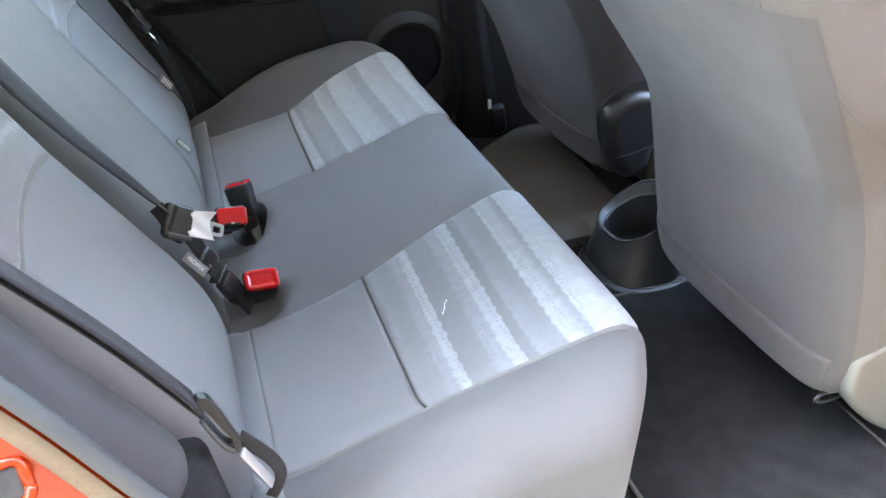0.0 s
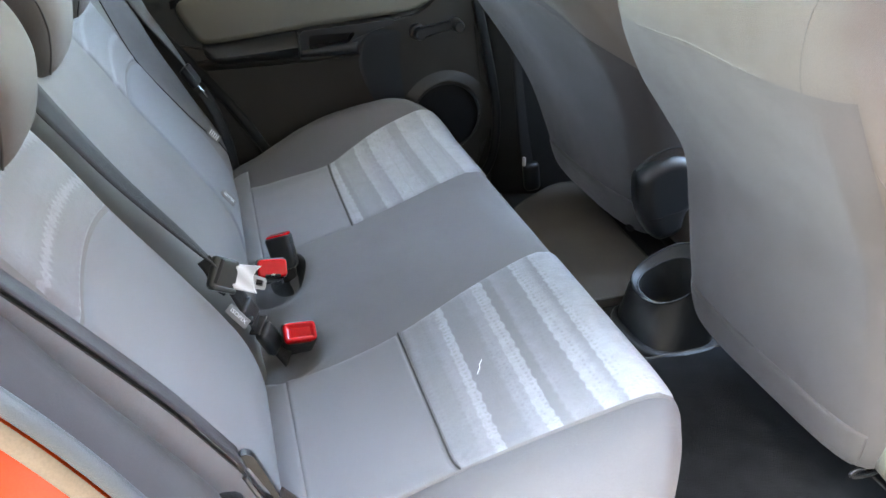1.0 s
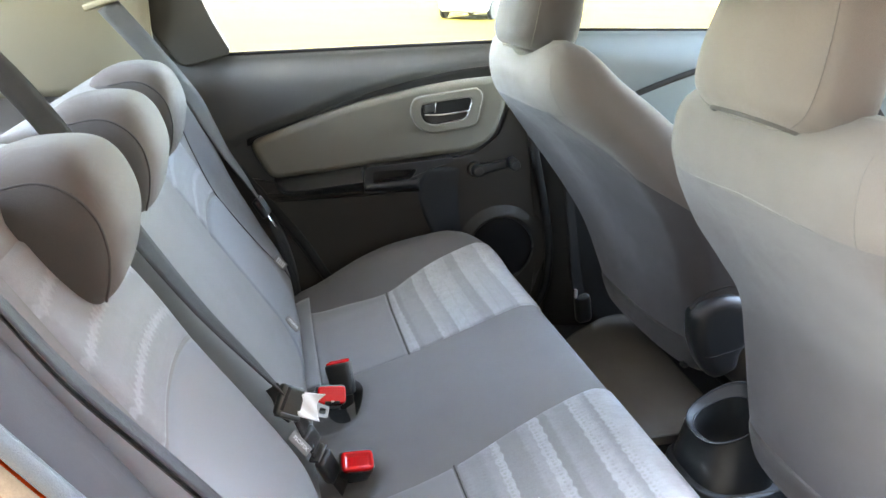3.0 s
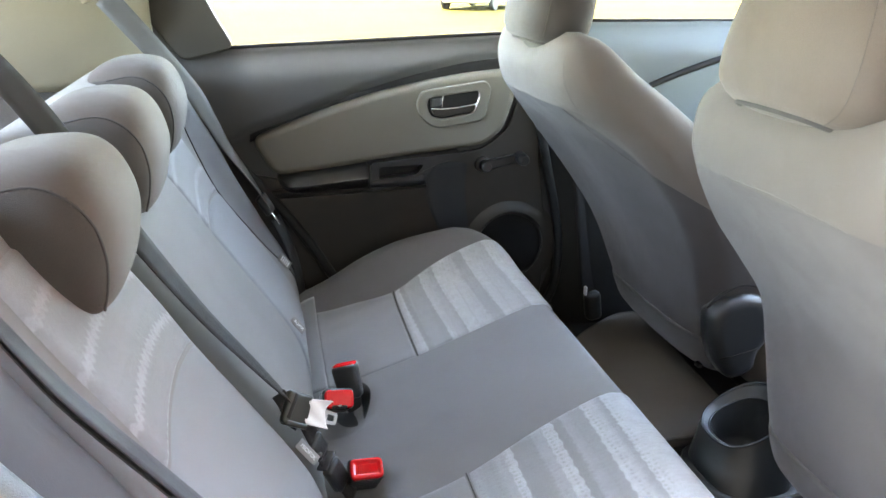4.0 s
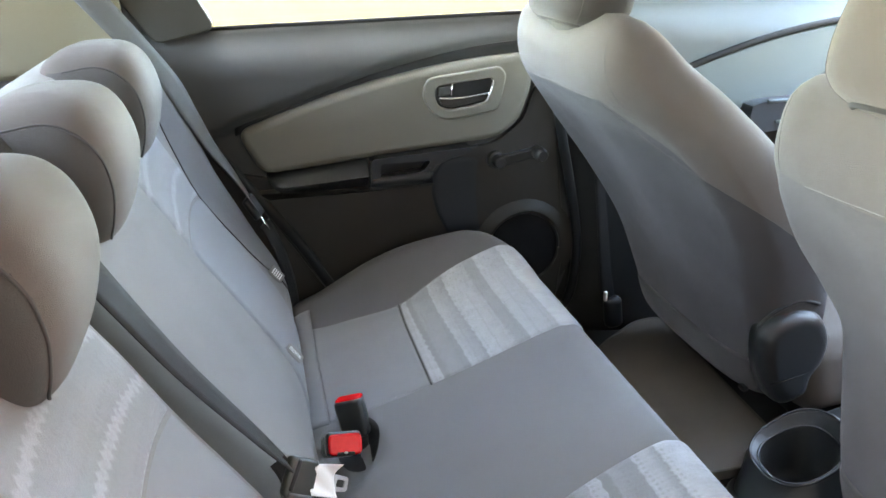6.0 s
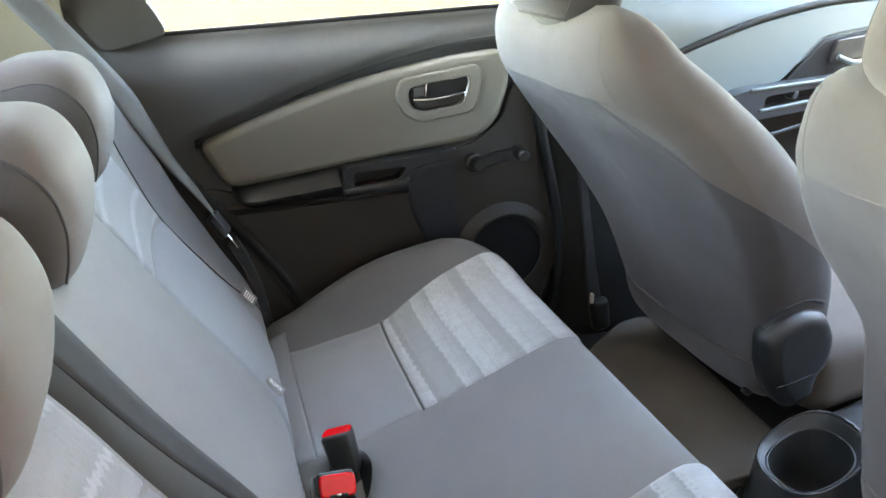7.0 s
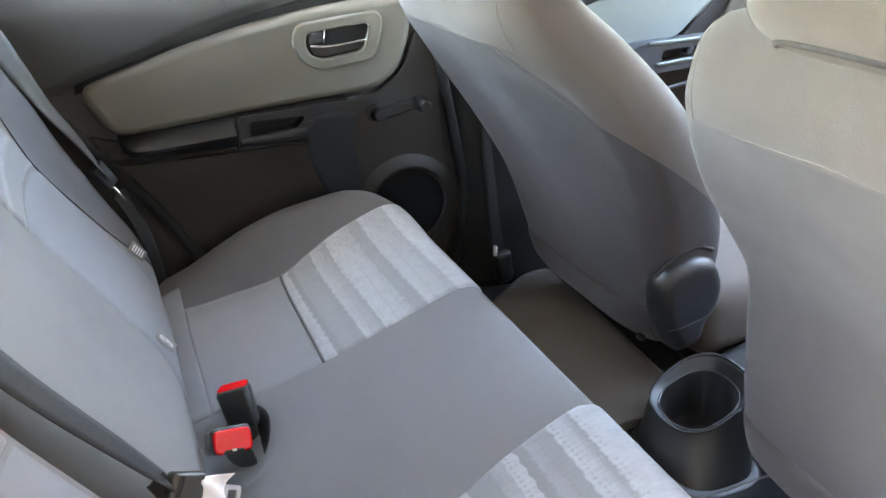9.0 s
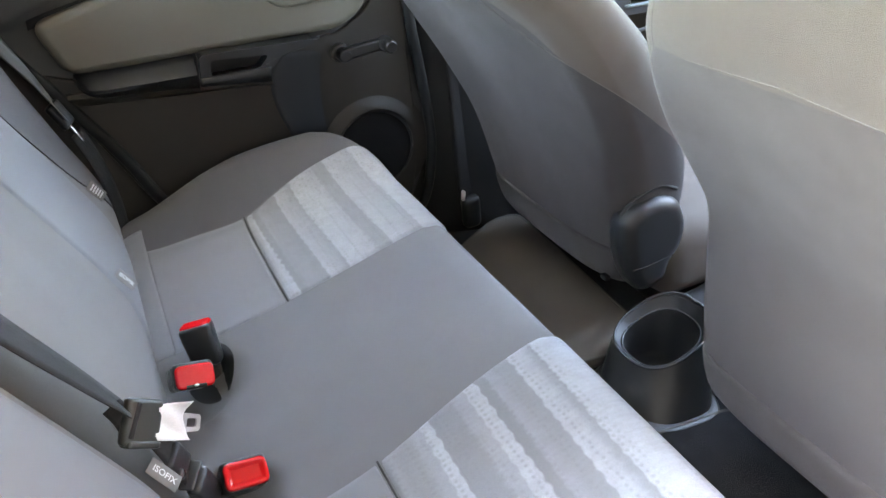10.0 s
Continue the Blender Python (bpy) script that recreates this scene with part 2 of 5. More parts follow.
TRIM_FRONT_UP = surface("sky_lit_upper_door_plastic", (0.115, 0.147, 0.152), (0.128, 0.160, 0.166), 0.35, 1500, 3, 0.0005)
PAINT = surface("orange_paint", (0.3844, 0.0279, 0.00372), (0.3968, 0.031, 0.00496), 0.18, 500, 3, 0.0)
RUBBER = surface("door_seal_rubber", (0.0527, 0.062, 0.0682), (0.0682, 0.0775, 0.0837), 0.5, 900, 8, 0.0004)
HEADLINER = surface("headliner_cloth", (0.60, 0.585, 0.55), (0.64, 0.625, 0.59), 0.9, 900, 3, 0.0005)
GROUND = surface("dry_brown_ground", (0.031, 0.025, 0.0045), (0.041, 0.033, 0.0065), 0.95, 40, 0.25, 0.003, spec=0.03)
SPEAKER = surface("speaker_mesh", (0.005, 0.005, 0.006), (0.008, 0.008, 0.009), 0.7, 700, 20, 0.001, spec=0.2)


def glass_mat():
    m, n, l, p = node_mat("window_glass")
    p.inputs["Base Color"].default_value = (0.9, 0.95, 0.93, 1)
    p.inputs["Roughness"].default_value, p.inputs["Transmission Weight"].default_value, p.inputs["IOR"].default_value = 0.0, 1.0, 1.02
    return m


GLASS = glass_mat()


# ---- building helpers ----
def thing(name, label, category, group="", kind="", at=(0, 0, 0)):
    ob = new(name)
    ob.location = at
    ob.empty_display_size = 0.05
    return tagged(ob, label, category, group, kind)


def part(name, bm, mat, parent=None, label="", smooth=True):
    me = bpy.data.meshes.new(name)
    bmesh.ops.recalc_face_normals(bm, faces=bm.faces)
    for f in bm.faces:
        f.smooth = smooth and len(f.verts) <= 4
    bm.to_mesh(me)
    bm.free()
    me.materials.append(mat)
    ob = new(name, me)
    if parent:
        ob.parent = parent
        off, up = Vector((0, 0, 0)), parent
        while up:
            off += up.location
            up = up.parent
        me.transform(Matrix.Translation(-off))
    if label:
        ob["label"] = label
    return ob


def soft(ob, angle=35):
    """Sharp where the faces meet steeply."""
    ob.data.set_sharp_from_angle(angle=radians(angle))
    return ob


def interp(x, knots):
    """Smooth curve through (x, value) knots."""
    if x <= knots[0][0]:
        return knots[0][1]
    if x >= knots[-1][0]:
        return knots[-1][1]
    for i in range(len(knots) - 1):
        (x0, y0), (x1, y1) = knots[i], knots[i + 1]
        if x <= x1:
            xa, ya = knots[i - 1] if i else (2 * x0 - x1, 2 * y0 - y1)
            xb, yb = knots[i + 2] if i + 2 < len(knots) else (2 * x1 - x0, 2 * y1 - y0)
            m0, m1 = (y1 - ya) / (x1 - xa) * (x1 - x0), (yb - y0) / (xb - x0) * (x1 - x0)
            t = (x - x0) / (x1 - x0)
            return (2 * t ** 3 - 3 * t * t + 1) * y0 + (t ** 3 - 2 * t * t + t) * m0 + (3 * t * t - 2 * t ** 3) * y1 + (t ** 3 - t * t) * m1


def smoothstep(a, b, x):
    t = min(1, max(0, (x - a) / (b - a)))
    return t * t * (3 - 2 * t)


def loft(rings, caps=True, closed=True):
    bm = bmesh.new()
    vs = [[bm.verts.new(p) for p in r] for r in rings]
    n = len(vs[0])
    for a, b in zip(vs, vs[1:]):
        for i in range(n if closed else n - 1):
            j = (i + 1) % n
            bm.faces.new((a[i], a[j], b[j], b[i]))
    if caps and closed:
        bm.faces.new(vs[0])
        bm.faces.new(vs[-1])
    return bm


def patch(f, nu, nv):
    """A sheet f(u, v), u and v from 0 to 1."""
    return loft([[f(i / nu, j / nv) for i in range(nu + 1)] for j in range(nv + 1)], False, False)


def shell(f, nu, nv, thick):
    """A sheet with a thickness: thick is the step to its back face."""
    bm = bmesh.new()
    t = Vector(thick)
    a = [[bm.verts.new(f(i / nu, j / nv)) for i in range(nu + 1)] for j in range(nv + 1)]
    b = [[bm.verts.new(v.co + t) for v in r] for r in a]
    for g in (a, b):
        for j in range(nv):
            for i in range(nu):
                bm.faces.new((g[j][i], g[j][i + 1], g[j + 1][i + 1], g[j + 1][i]))
    rim = [(j, 0) for j in range(nv)] + [(nv, i) for i in range(nu)] + [(j, nu) for j in range(nv, 0, -1)] + [(0, i) for i in range(nu, 0, -1)]
    for (j, i), (j2, i2) in zip(rim, rim[1:] + rim[:1]):
        bm.faces.new((a[j][i], a[j2][i2], b[j2][i2], b[j][i]))
    return bm


def superring(n, rx, ry, p):
    """Points of a rounded rectangle (superellipse)."""
    out = []
    for i in range(n):
        a = 2 * math.pi * i / n
        c, s = math.cos(a), math.sin(a)
        out.append((rx * math.copysign(abs(c) ** (2 / p), c), ry * math.copysign(abs(s) ** (2 / p), s)))
    return out


def tube(points, r, n=8):
    pts = [Vector(p) for p in points]
    rings = []
    for i, p in enumerate(pts):
        d = (pts[min(i + 1, len(pts) - 1)] - pts[max(i - 1, 0)]).normalized()
        s = d.orthogonal() if i == 0 else (side - d * side.dot(d))
        side = s.normalized()
        up = d.cross(side)
        rings.append([p + r * (math.cos(2 * math.pi * k / n) * side + math.sin(2 * math.pi * k / n) * up) for k in range(n)])
    return loft(rings)


def spline(points, per=8):
    """A smooth run of points through the given ones."""
    pts = [Vector(p) for p in points]
    out = []
    ks = list(range(len(pts)))
    for i in range((len(pts) - 1) * per + 1):
        t = i / per
        out.append(Vector([interp(t, [(k, pts[k][c]) for k in ks]) for c in range(3)]))
    return out


def spline2(points, per=8):
    """The same for points of a plane."""
    return [(p.x, p.y) for p in spline([(a, b, 0) for a, b in points], per)]


def ribbon(points, width, normal, last=None, thick=0.0014, per=8):
    """A flat strap along the points; normal: the way that its face looks, turning to last at its end."""
    pts, first = spline(points, per), Vector(normal)
    rings = []
    for i, p in enumerate(pts):
        nrm = first.lerp(Vector(last or normal), i / (len(pts) - 1))
        d = (pts[min(i + 1, len(pts) - 1)] - pts[max(i - 1, 0)]).normalized()
        side = d.cross(nrm).normalized() * width / 2
        up = side.cross(d).normalized() * thick / 2
        rings.append([p - side + up, p - side * 0.5 + up * 1.4, p + side * 0.5 + up * 1.4, p + side + up, p + side - up, p - side - up])
    return loft(rings)


def rbox(sx, sy, sz, bevel, m=None, seg=3, taper=1.0):
    """A box with rounded edges round the origin, then moved by m."""
    bm = bmesh.new()
    bmesh.ops.create_cube(bm, size=1)
    for v in bm.verts:
        k = taper if v.co.z > 0 else 1
        v.co = Vector((v.co.x * sx * k, v.co.y * sy * k, v.co.z * sz))
    bmesh.ops.bevel(bm, geom=bm.edges[:], offset=bevel, segments=seg, profile=0.5, affect="EDGES")
    if m is not None:
        bm.transform(m)
    return bm


def rounded(poly, r, seg=5):
    """A polygon in the plane with its corners rounded."""
    out = []
    n = len(poly)
    for i in range(n):
        p, a, b = Vector(poly[i]), Vector(poly[i - 1]), Vector(poly[(i + 1) % n])
        rr = min(r, (a - p).length * 0.45, (b - p).length * 0.45)
        s, e = p + (a - p).normalized() * rr, p + (b - p).normalized() * rr
        for k in range(seg + 1):
            t = k / seg
            out.append((1 - t) ** 2 * s + 2 * t * (1 - t) * p + t * t * e)
    return out


def inset(poly, d):
    """The polygon drawn in by about d."""
    out, n = [], len(poly)
    area = sum(poly[i - 1][0] * poly[i][1] - poly[i][0] * poly[i - 1][1] for i in range(n))
    sgn = 1 if area > 0 else -1
    for i in range(n):
        t = (Vector(poly[(i + 1) % n]) - Vector(poly[i - 1])).normalized()
        out.append(Vector(poly[i]) + Vector((-t.y, t.x)) * d * sgn)
    return out


def slab(poly, put, depth, bevel=0.004, steps=3):
    """A plate of a plane outline: put(a, b, d) gives the place at depth d; its front edge is rounded."""
    rings = [[put(q[0], q[1], 0) for q in poly]]
    for k in range(steps + 1):
        w = k / steps * math.pi / 2
        ring = inset(poly, bevel * (1 - math.cos(w)))
        rings.append([put(q[0], q[1], depth - bevel * (1 - math.sin(w))) for q in ring])
    return loft(rings)


# =====================================================================
# shared shapes of the rear bench: x forward, y across the car, z up
# =====================================================================
MID = 1.155
BENCH = (0.485, 1.825)


def bench_z(x, y):
    """Height of the cushion's top."""
    z = interp(x, ((-0.03, 0.105), (0.0, 0.122), (0.05, 0.132), (0.1, 0.147), (0.2, 0.18), (0.3, 0.216), (0.38, 0.246), (0.44, 0.265), (0.465, 0.262)))
    side = abs(y - MID)
    z += (0.018 + 0.046 * smoothstep(-0.05, 0.18, x) * (1 - smoothstep(0.20, 0.50, x))) * smoothstep(0.46, 0.60, side)
    z += 0.009 * smoothstep(0.40, 0.52, y - MID)
    for by in (1.01, 1.255):
        z -= 0.03 * smoothstep(1.0, 0.6, math.hypot((x - 0.03) / 0.075, (y - by) / (0.055 if by < MID else 0.085)))
    return z


def back_x(z, y):
    """Front face of the backrests."""
    x = interp(z, ((0.08, 0.0), (0.13, -0.008), (0.2, -0.018), (0.26, -0.04), (0.35, -0.095), (0.45, -0.160), (0.52, -0.200), (0.58, -0.238), (0.64, -0.272), (0.70, -0.305)))
    return x


# ---- the car's shell ----
def ypanel(poly, y, depth, bevel=0.004, r=0.02):
    """A plate whose outline is (x, z), standing on the plane y and coming towards -y by depth."""
    return slab(rounded(poly, r) if r else [Vector(p) for p in poly], lambda a, b, d: (a, y - d, b), depth, bevel)


def framed(outer, hole, y0, y1):
    """A wall with one opening: both outlines are (x, z) rings with the same count."""
    bm = bmesh.new()
    rings = [[bm.verts.new((p[0], y, p[1])) for p in loop] for loop, y in ((outer, y0), (hole, y0), (hole, y1), (outer, y1))]
    n = len(outer)
    for a, b in zip(rings, rings[1:] + rings[:1]):
        for i in range(n):
            j = (i + 1) % n
            bm.faces.new((a[i], a[j], b[j], b[i]))
    return bm


def resample(poly, n):
    """n points at even steps round an outline."""
    pts = [Vector(p) for p in poly]
    seg = [(pts[i], pts[(i + 1) % len(pts)]) for i in range(len(pts))]
    total = sum((b - a).length for a, b in seg)
    out, want, done = [], 0.0, 0.0
    for a, b in seg:
        ln = (b - a).length
        while want < done + ln - 1e-9 and len(out) < n:
            out.append(a + (b - a) * ((want - done) / ln))
            want += total / n
        done += ln
    while len(out) < n:
        out.append(pts[0])
    return out


def structure(name, bm, mat, label, category, smooth=True):
    ob = part(name, bm, mat, None, "", smooth)
    return tagged(ob, label, category, kind="structure")


# ground outside
g = bmesh.new()
bmesh.ops.create_grid(g, x_segments=40, y_segments=40, size=300)
g.transform(Matrix.Translation((0, 0, -0.42)))
structure("ground", g, GROUND, "sunlit dry brown ground outside the car", "ground")


# added out of view, dark so that less light bounces into the car
structure("pavement", rbox(18, 16, 0.02, 0.004, pose(1.0, 1.0, -0.425)), ASPHALT, "unseen dark asphalt sheet added to cut ground bounce", "pavement")


# added out of view to block low sky light through the open door
structure("light_block_wall", rbox(11.8, 0.25, 5.0, 0.02, pose(2.7, -1.65, 2.07)), WALL_DARK, "unseen dark wall added to hold back sky light", "wall")


def floor_fn(u, v):
    x, y = -0.1 + 2.5 * u, 0.40 + 1.51 * v
    tunnel = 0.06 * math.exp(-((y - MID) / 0.11) ** 2) * smoothstep(1.0, 1.2, x)
    return Vector((x, y, -0.035 + tunnel + 0.05 * smoothstep(0.95, 1.2, x)))


structure("floor", shell(floor_fn, 50, 40, (0, 0, -0.04)), CARPET, "black carpeted footwell floor of the car", "floor")

# far side above and below the windows: pillars, sill and roof rail
SILL = 0.71
structure("wall_far_low", ypanel([(-1.05, -0.2), (2.3, -0.2), (2.3, SILL), (0.75, SILL), (-0.15, SILL - 0.03), (-1.05, SILL - 0.08)], 1.93, 0.05, 0.004, 0), TRIM_DARK, "dark inner skin of the car's far side", "car body", False)
structure("wall_far_roof_rail", ypanel([(-0.9, 1.02), (-0.2, 1.12), (1.0, 1.11), (1.6, 0.98), (1.6, 1.10), (1.1, 1.25), (-0.3, 1.27), (-0.95, 1.15)], 1.90, 0.05, 0.01, 0), TRIM_PALE, "pale roof rail over the far windows", "car body", False)
structure("pillar_b", ypanel([(0.62, 0.55), (0.74, 0.55), (0.70, 1.14), (0.60, 1.14)], 1.92, 0.05, 0.01, 0.01), TRIM_DARK, "dark pillar between the far doors", "pillar")
structure("pillar_a", ypanel([(1.62, 0.74), (1.85, 0.70), (1.42, 1.12), (1.28, 1.14)], 1.92, 0.05, 0.01, 0.01), TRIM_DARK, "dark pillar beside the windscreen", "pillar")


def roof_fn(u, v):
    x, y = -0.74 + 2.0 * u, 0.45 + 1.47 * v
    return Vector((x, y, 1.2 - 0.10 * abs(2 * v - 1) ** 3 - 0.12 * abs(2 * u - 1) ** 3))


structure("ceiling", shell(roof_fn, 24, 16, (0, 0, 0.04)), HEADLINER, "pale cloth headliner under the roof", "ceiling")
structure("dashboard", rbox(0.5, 1.4, 0.45, 0.08, pose(1.95, MID, 0.42)), BLACK_MATT, "dark dashboard across the front of the car", "dashboard")
structure("bulkhead", rbox(0.06, 1.45, 0.7, 0.01, pose(2.28, MID, 0.25)), BLACK_MATT, "dark bulkhead under the windscreen", "car body")
structure("boot_back", rbox(0.05, 1.4, 1.01, 0.01, pose(-1.05, MID, 0.330)), BLACK_MATT, "dark tailgate lining behind the rear bench", "car body")
structure("boot_floor", rbox(0.85, 1.4, 0.03, 0.004, pose(-0.66, MID, 0.06)), CARPET, "black carpeted boot floor", "floor")
structure("parcel_shelf", rbox(0.5, 1.3, 0.025, 0.008, pose(-0.66, MID, 0.63)), BLACK_MATT, "black parcel shelf behind the rear seats", "shelf")

# near side of the body: rear door aperture behind and below, with the seal
AP = [(0.50, -0.20), (0.20, -0.13), (0.05, 0.03), (-0.025, 0.24), (-0.085, 0.36), (-0.15, 0.485), (-0.24, 0.62), (-0.33, 0.76), (-0.36, 0.88), (-0.33, 1.0), (-0.22, 1.13)]


def jamb_fn(u, v):
    p = interp2(AP, u)
    off = (-0.16 * v, 0, -0.13 * v)
    y = 0.47 - 0.10 * v + 0.02 * math.sin(v * math.pi)
    return Vector((p[0] + off[0], y, p[1] + off[2] * (1 if p[1] < 0.9 else 0)))


def interp2(poly, u):
    n = len(poly) - 1
    return (interp(u * n, [(i, poly[i][0]) for i in range(n + 1)]), interp(u * n, [(i, poly[i][1]) for i in range(n + 1)]))


structure("door_jamb", shell(lambda u, v: jamb_fn(u, 0.07 + 0.93 * v), 60, 16, (-0.02, 0.02, -0.01)), PAINT, "glossy orange painted door jamb of the open rear door", "car body")
structure("door_seal", tube([(interp2(AP, i / 70)[0] - 0.003, 0.466, interp2(AP, i / 70)[1] - 0.005) for i in range(71)], 0.008, 12), RUBBER, "grey rubber seal round the open door aperture", "seal")

structure("jamb_sealant", loft([[jamb_fn(0.28 + 0.5 * i / 60, 0.088 + 0.075 * k / 5) + Vector((0.002, -0.004 - 0.002 * math.sin(math.pi * k / 5), 0.002)) for k in range(6)] for i in range(61)], False, False), TAN, "tan sealant strip between seal and painted jamb", "trim")
st_at = jamb_fn(0.474, 0.34) + Vector((0.002, -0.006, 0.003))
striker = thing("door_striker", "brown latch plate in a raised orange frame on the jamb", "latch", at=st_at)
sm = look(st_at, st_at + Vector((0.25, -0.75, 0.62)))
fr = rounded([(-0.028, -0.016), (0.028, -0.016), (0.028, 0.016), (-0.028, 0.016)], 0.010)
part("frame", tube([sm @ Vector((p.x, p.y, -0.002)) for p in fr + fr[:1]], 0.0045, 8), PAINT, striker, "raised orange frame")
part("plate", slab(fr, lambda a, b, d: sm @ Vector((a, b, 0.006 - d)), 0.008, 0.002), TRIM_DARK, striker, "brown latch plate")
part("screw", tube([sm @ Vector((0.006, 0.002, -0.002)), sm @ Vector((0.006, 0.002, -0.006))], 0.006, 10), STEEL, striker, "worn steel screw")

# near quarter: inner trim behind the aperture
structure("quarter_trim", ypanel([(-1.05, 0.0), (-0.12, 0.0), (-0.12, 0.34), (-0.36, 0.78), (-0.36, 1.0), (-0.28, 1.16), (-0.95, 1.15), (-1.05, 0.7)], 0.50, 0.03, 0.004, 0), TRIM_PALE, "pale inner trim of the near rear quarter", "car body", False)
structure("sill_near", rbox(1.9, 0.09, 0.12, 0.02, pose(1.15, 0.44, -0.09)), TRIM_DARK, "dark scuff plate on the near door sill", "sill")
structure("pillar_b_near", ypanel([(0.98, -0.1), (1.16, -0.1), (1.02, 0.7), (0.92, 1.14), (0.78, 1.14), (0.90, 0.7)], 0.50, 0.05, 0.01, 0.01), TRIM_DARK, "dark pillar in front of the open door", "pillar")
structure("wall_near_front", ypanel([(1.05, -0.2), (2.3, -0.2), (2.3, 0.72), (1.0, 0.72)], 0.47, 0.05, 0.004, 0), TRIM_DARK, "dark inner skin of the near front door", "car body", False)

# the opened near rear door, swung forward on its hinges
DOOR_OUT = [(0.0, -0.12), (0.95, -0.12), (1.0, 0.3), (0.98, 0.7), (0.72, 1.12), (0.08, 1.12), (0.0, 0.7)]
DOOR_IN = [(0.10, 0.74), (0.5, 0.745), (0.88, 0.75), (0.80, 0.88), (0.66, 1.05), (0.14, 1.05), (0.10, 0.9)]
leaf = framed(resample(DOOR_OUT, 70), resample(DOOR_IN, 70), 0.0, 0.06)
leaf.transform(pose(1.04, 0.40, 0, 0, 0, -70))
structure("open_door", leaf, PAINT, "opened orange rear door swung forward", "door", False)

lining = slab(rounded([(0.04, -0.08), (0.92, -0.08), (0.96, 0.3), (0.94, 0.69), (0.05, 0.69)], 0.04), lambda a, b, d: (a, -d, b), 0.035, 0.012)
lining.transform(pose(1.04, 0.40, 0, 0, 0, -70))
structure("open_door_lining", lining, TRIM_UPPER, "dark plastic lining of the opened rear door", "door")

# =====================================================================
# far rear door
# =====================================================================
YD = 1.865
rear_door = thing("door_1", "closed rear door with grey insert and black armrest", "door", kind="structure", at=(0.25, YD, 0.3))


def dplate(name, poly, y, depth, mat, bevel=0.004, r=0.02, parent=rear_door, label=""):
    return part(name, ypanel(poly, y, depth, bevel, r), mat, parent, label)


# inner skin, leaning slightly inwards to the window ledge
def door_skin(x0, x1, z0, ztop, crease=lambda x: 0.58):
    def f(u, v):
        x = x0(v) + (x1(v) - x0(v)) * u
        zt = ztop(x)
        z = z0 + (zt - z0) * v
        y = YD + 0.0 * v
        led = smoothstep(zt - 0.10, zt, z)
        y += 0.030 * led ** 2 - 0.014 * smoothstep(crease(x), crease(x) + 0.022, z) * (1 - 0.6 * led)
        return Vector((x, y, z))
    return shell(f, 60, 90, (0, 0.03, 0))


INSERT_TOP = ((-0.12, 0.500), (-0.098, 0.519), (0.0, 0.553), (0.10, 0.588), (0.20, 0.617), (0.318, 0.642), (0.42, 0.658), (0.535, 0.668), (0.60, 0.672))


def groove_top(x):
    """Upper edge of the dark groove, which widens towards the front of the car."""
    return interp(x, INSERT_TOP) + 0.004 + 0.020 * smoothstep(-0.05, 0.55, x)


part("skin", door_skin(lambda v: interp(v, ((0, 0.20), (0.25, 0.08), (0.6, -0.12), (0.8, -0.20), (1.0, -0.29))), lambda v: interp(v, ((0, 0.60), (0.3, 0.672), (0.75, 0.60), (1, 0.57))), -0.05, lambda x: 0.721 + 0.041 * x, groove_top), TRIM_UPPER, rear_door, "dark grey moulded door skin")
GREY = [(-0.098, 0.517), (-0.050, 0.424), (0.05, 0.434), (0.20, 0.452), (0.36, 0.470), (0.465, 0.480), (0.515, 0.515), (0.545, 0.60), (0.535, 0.668), (0.42, 0.658), (0.318, 0.642), (0.20, 0.617), (0.10, 0.588), (0.0, 0.553)]
dplate("insert", GREY, YD, 0.026, TRIM_GREY, 0.016, 0.03, label="light grey padded insert")
part("groove", shell(lambda u, v: Vector((-0.10 + 0.67 * u, YD - 0.0015 - 0.001 * v, interp(-0.10 + 0.67 * u, INSERT_TOP) - 0.012 + (groove_top(-0.10 + 0.67 * u) + 0.013 - interp(-0.10 + 0.67 * u, INSERT_TOP)) * v)), 40, 4, (0, 0.01, 0)), BLACK_MATT, rear_door, "dark groove over the insert")
# lower dark moulding, in front of the skin
dplate("lower_panel", [(-0.11, 0.432), (0.0, 0.405), (0.33, 0.405), (0.36, 0.452), (0.47, 0.472), (0.53, 0.52), (0.555, 0.60), (0.60, 0.58), (0.655, 0.20), (0.64, 0.05), (0.50, -0.03), (0.19, -0.03), (0.06, 0.16)], YD, 0.010, TRIM_DARK, 0.006, 0.02, label="dark lower door moulding")
# armrest and pull pocket
def moulding(xs, sect):
    """A part that runs along the door: sect(x) gives its outline as (distance in from the door, height)."""
    return loft([[(x, YD - d, z) for d, z in sect(x)] for x in xs])


def arm_sect(x):
    t = min(1, max(0, (x + 0.042) / 0.212))
    k = math.sin(min(1, t / 0.16) * math.pi / 2) ** 0.8
    top, low = 0.424 + 0.029 * t, interp(t, ((0, 0.405), (0.08, 0.391), (0.2, 0.385), (0.5, 0.386), (1, 0.391)))
    mid = low + (top - low) * 0.46
    return [(0.0, top), (0.012 * k + 0.004, top - 0.001), (0.030 * k + 0.004, mid + (top - mid) * 0.62), (0.046 * k + 0.004, mid + 0.006), (0.052 * k + 0.004, mid), (0.050 * k + 0.004, mid - 0.006), (0.034 * k + 0.004, low + 0.004), (0.028 * k + 0.004, low), (0.0, low)]


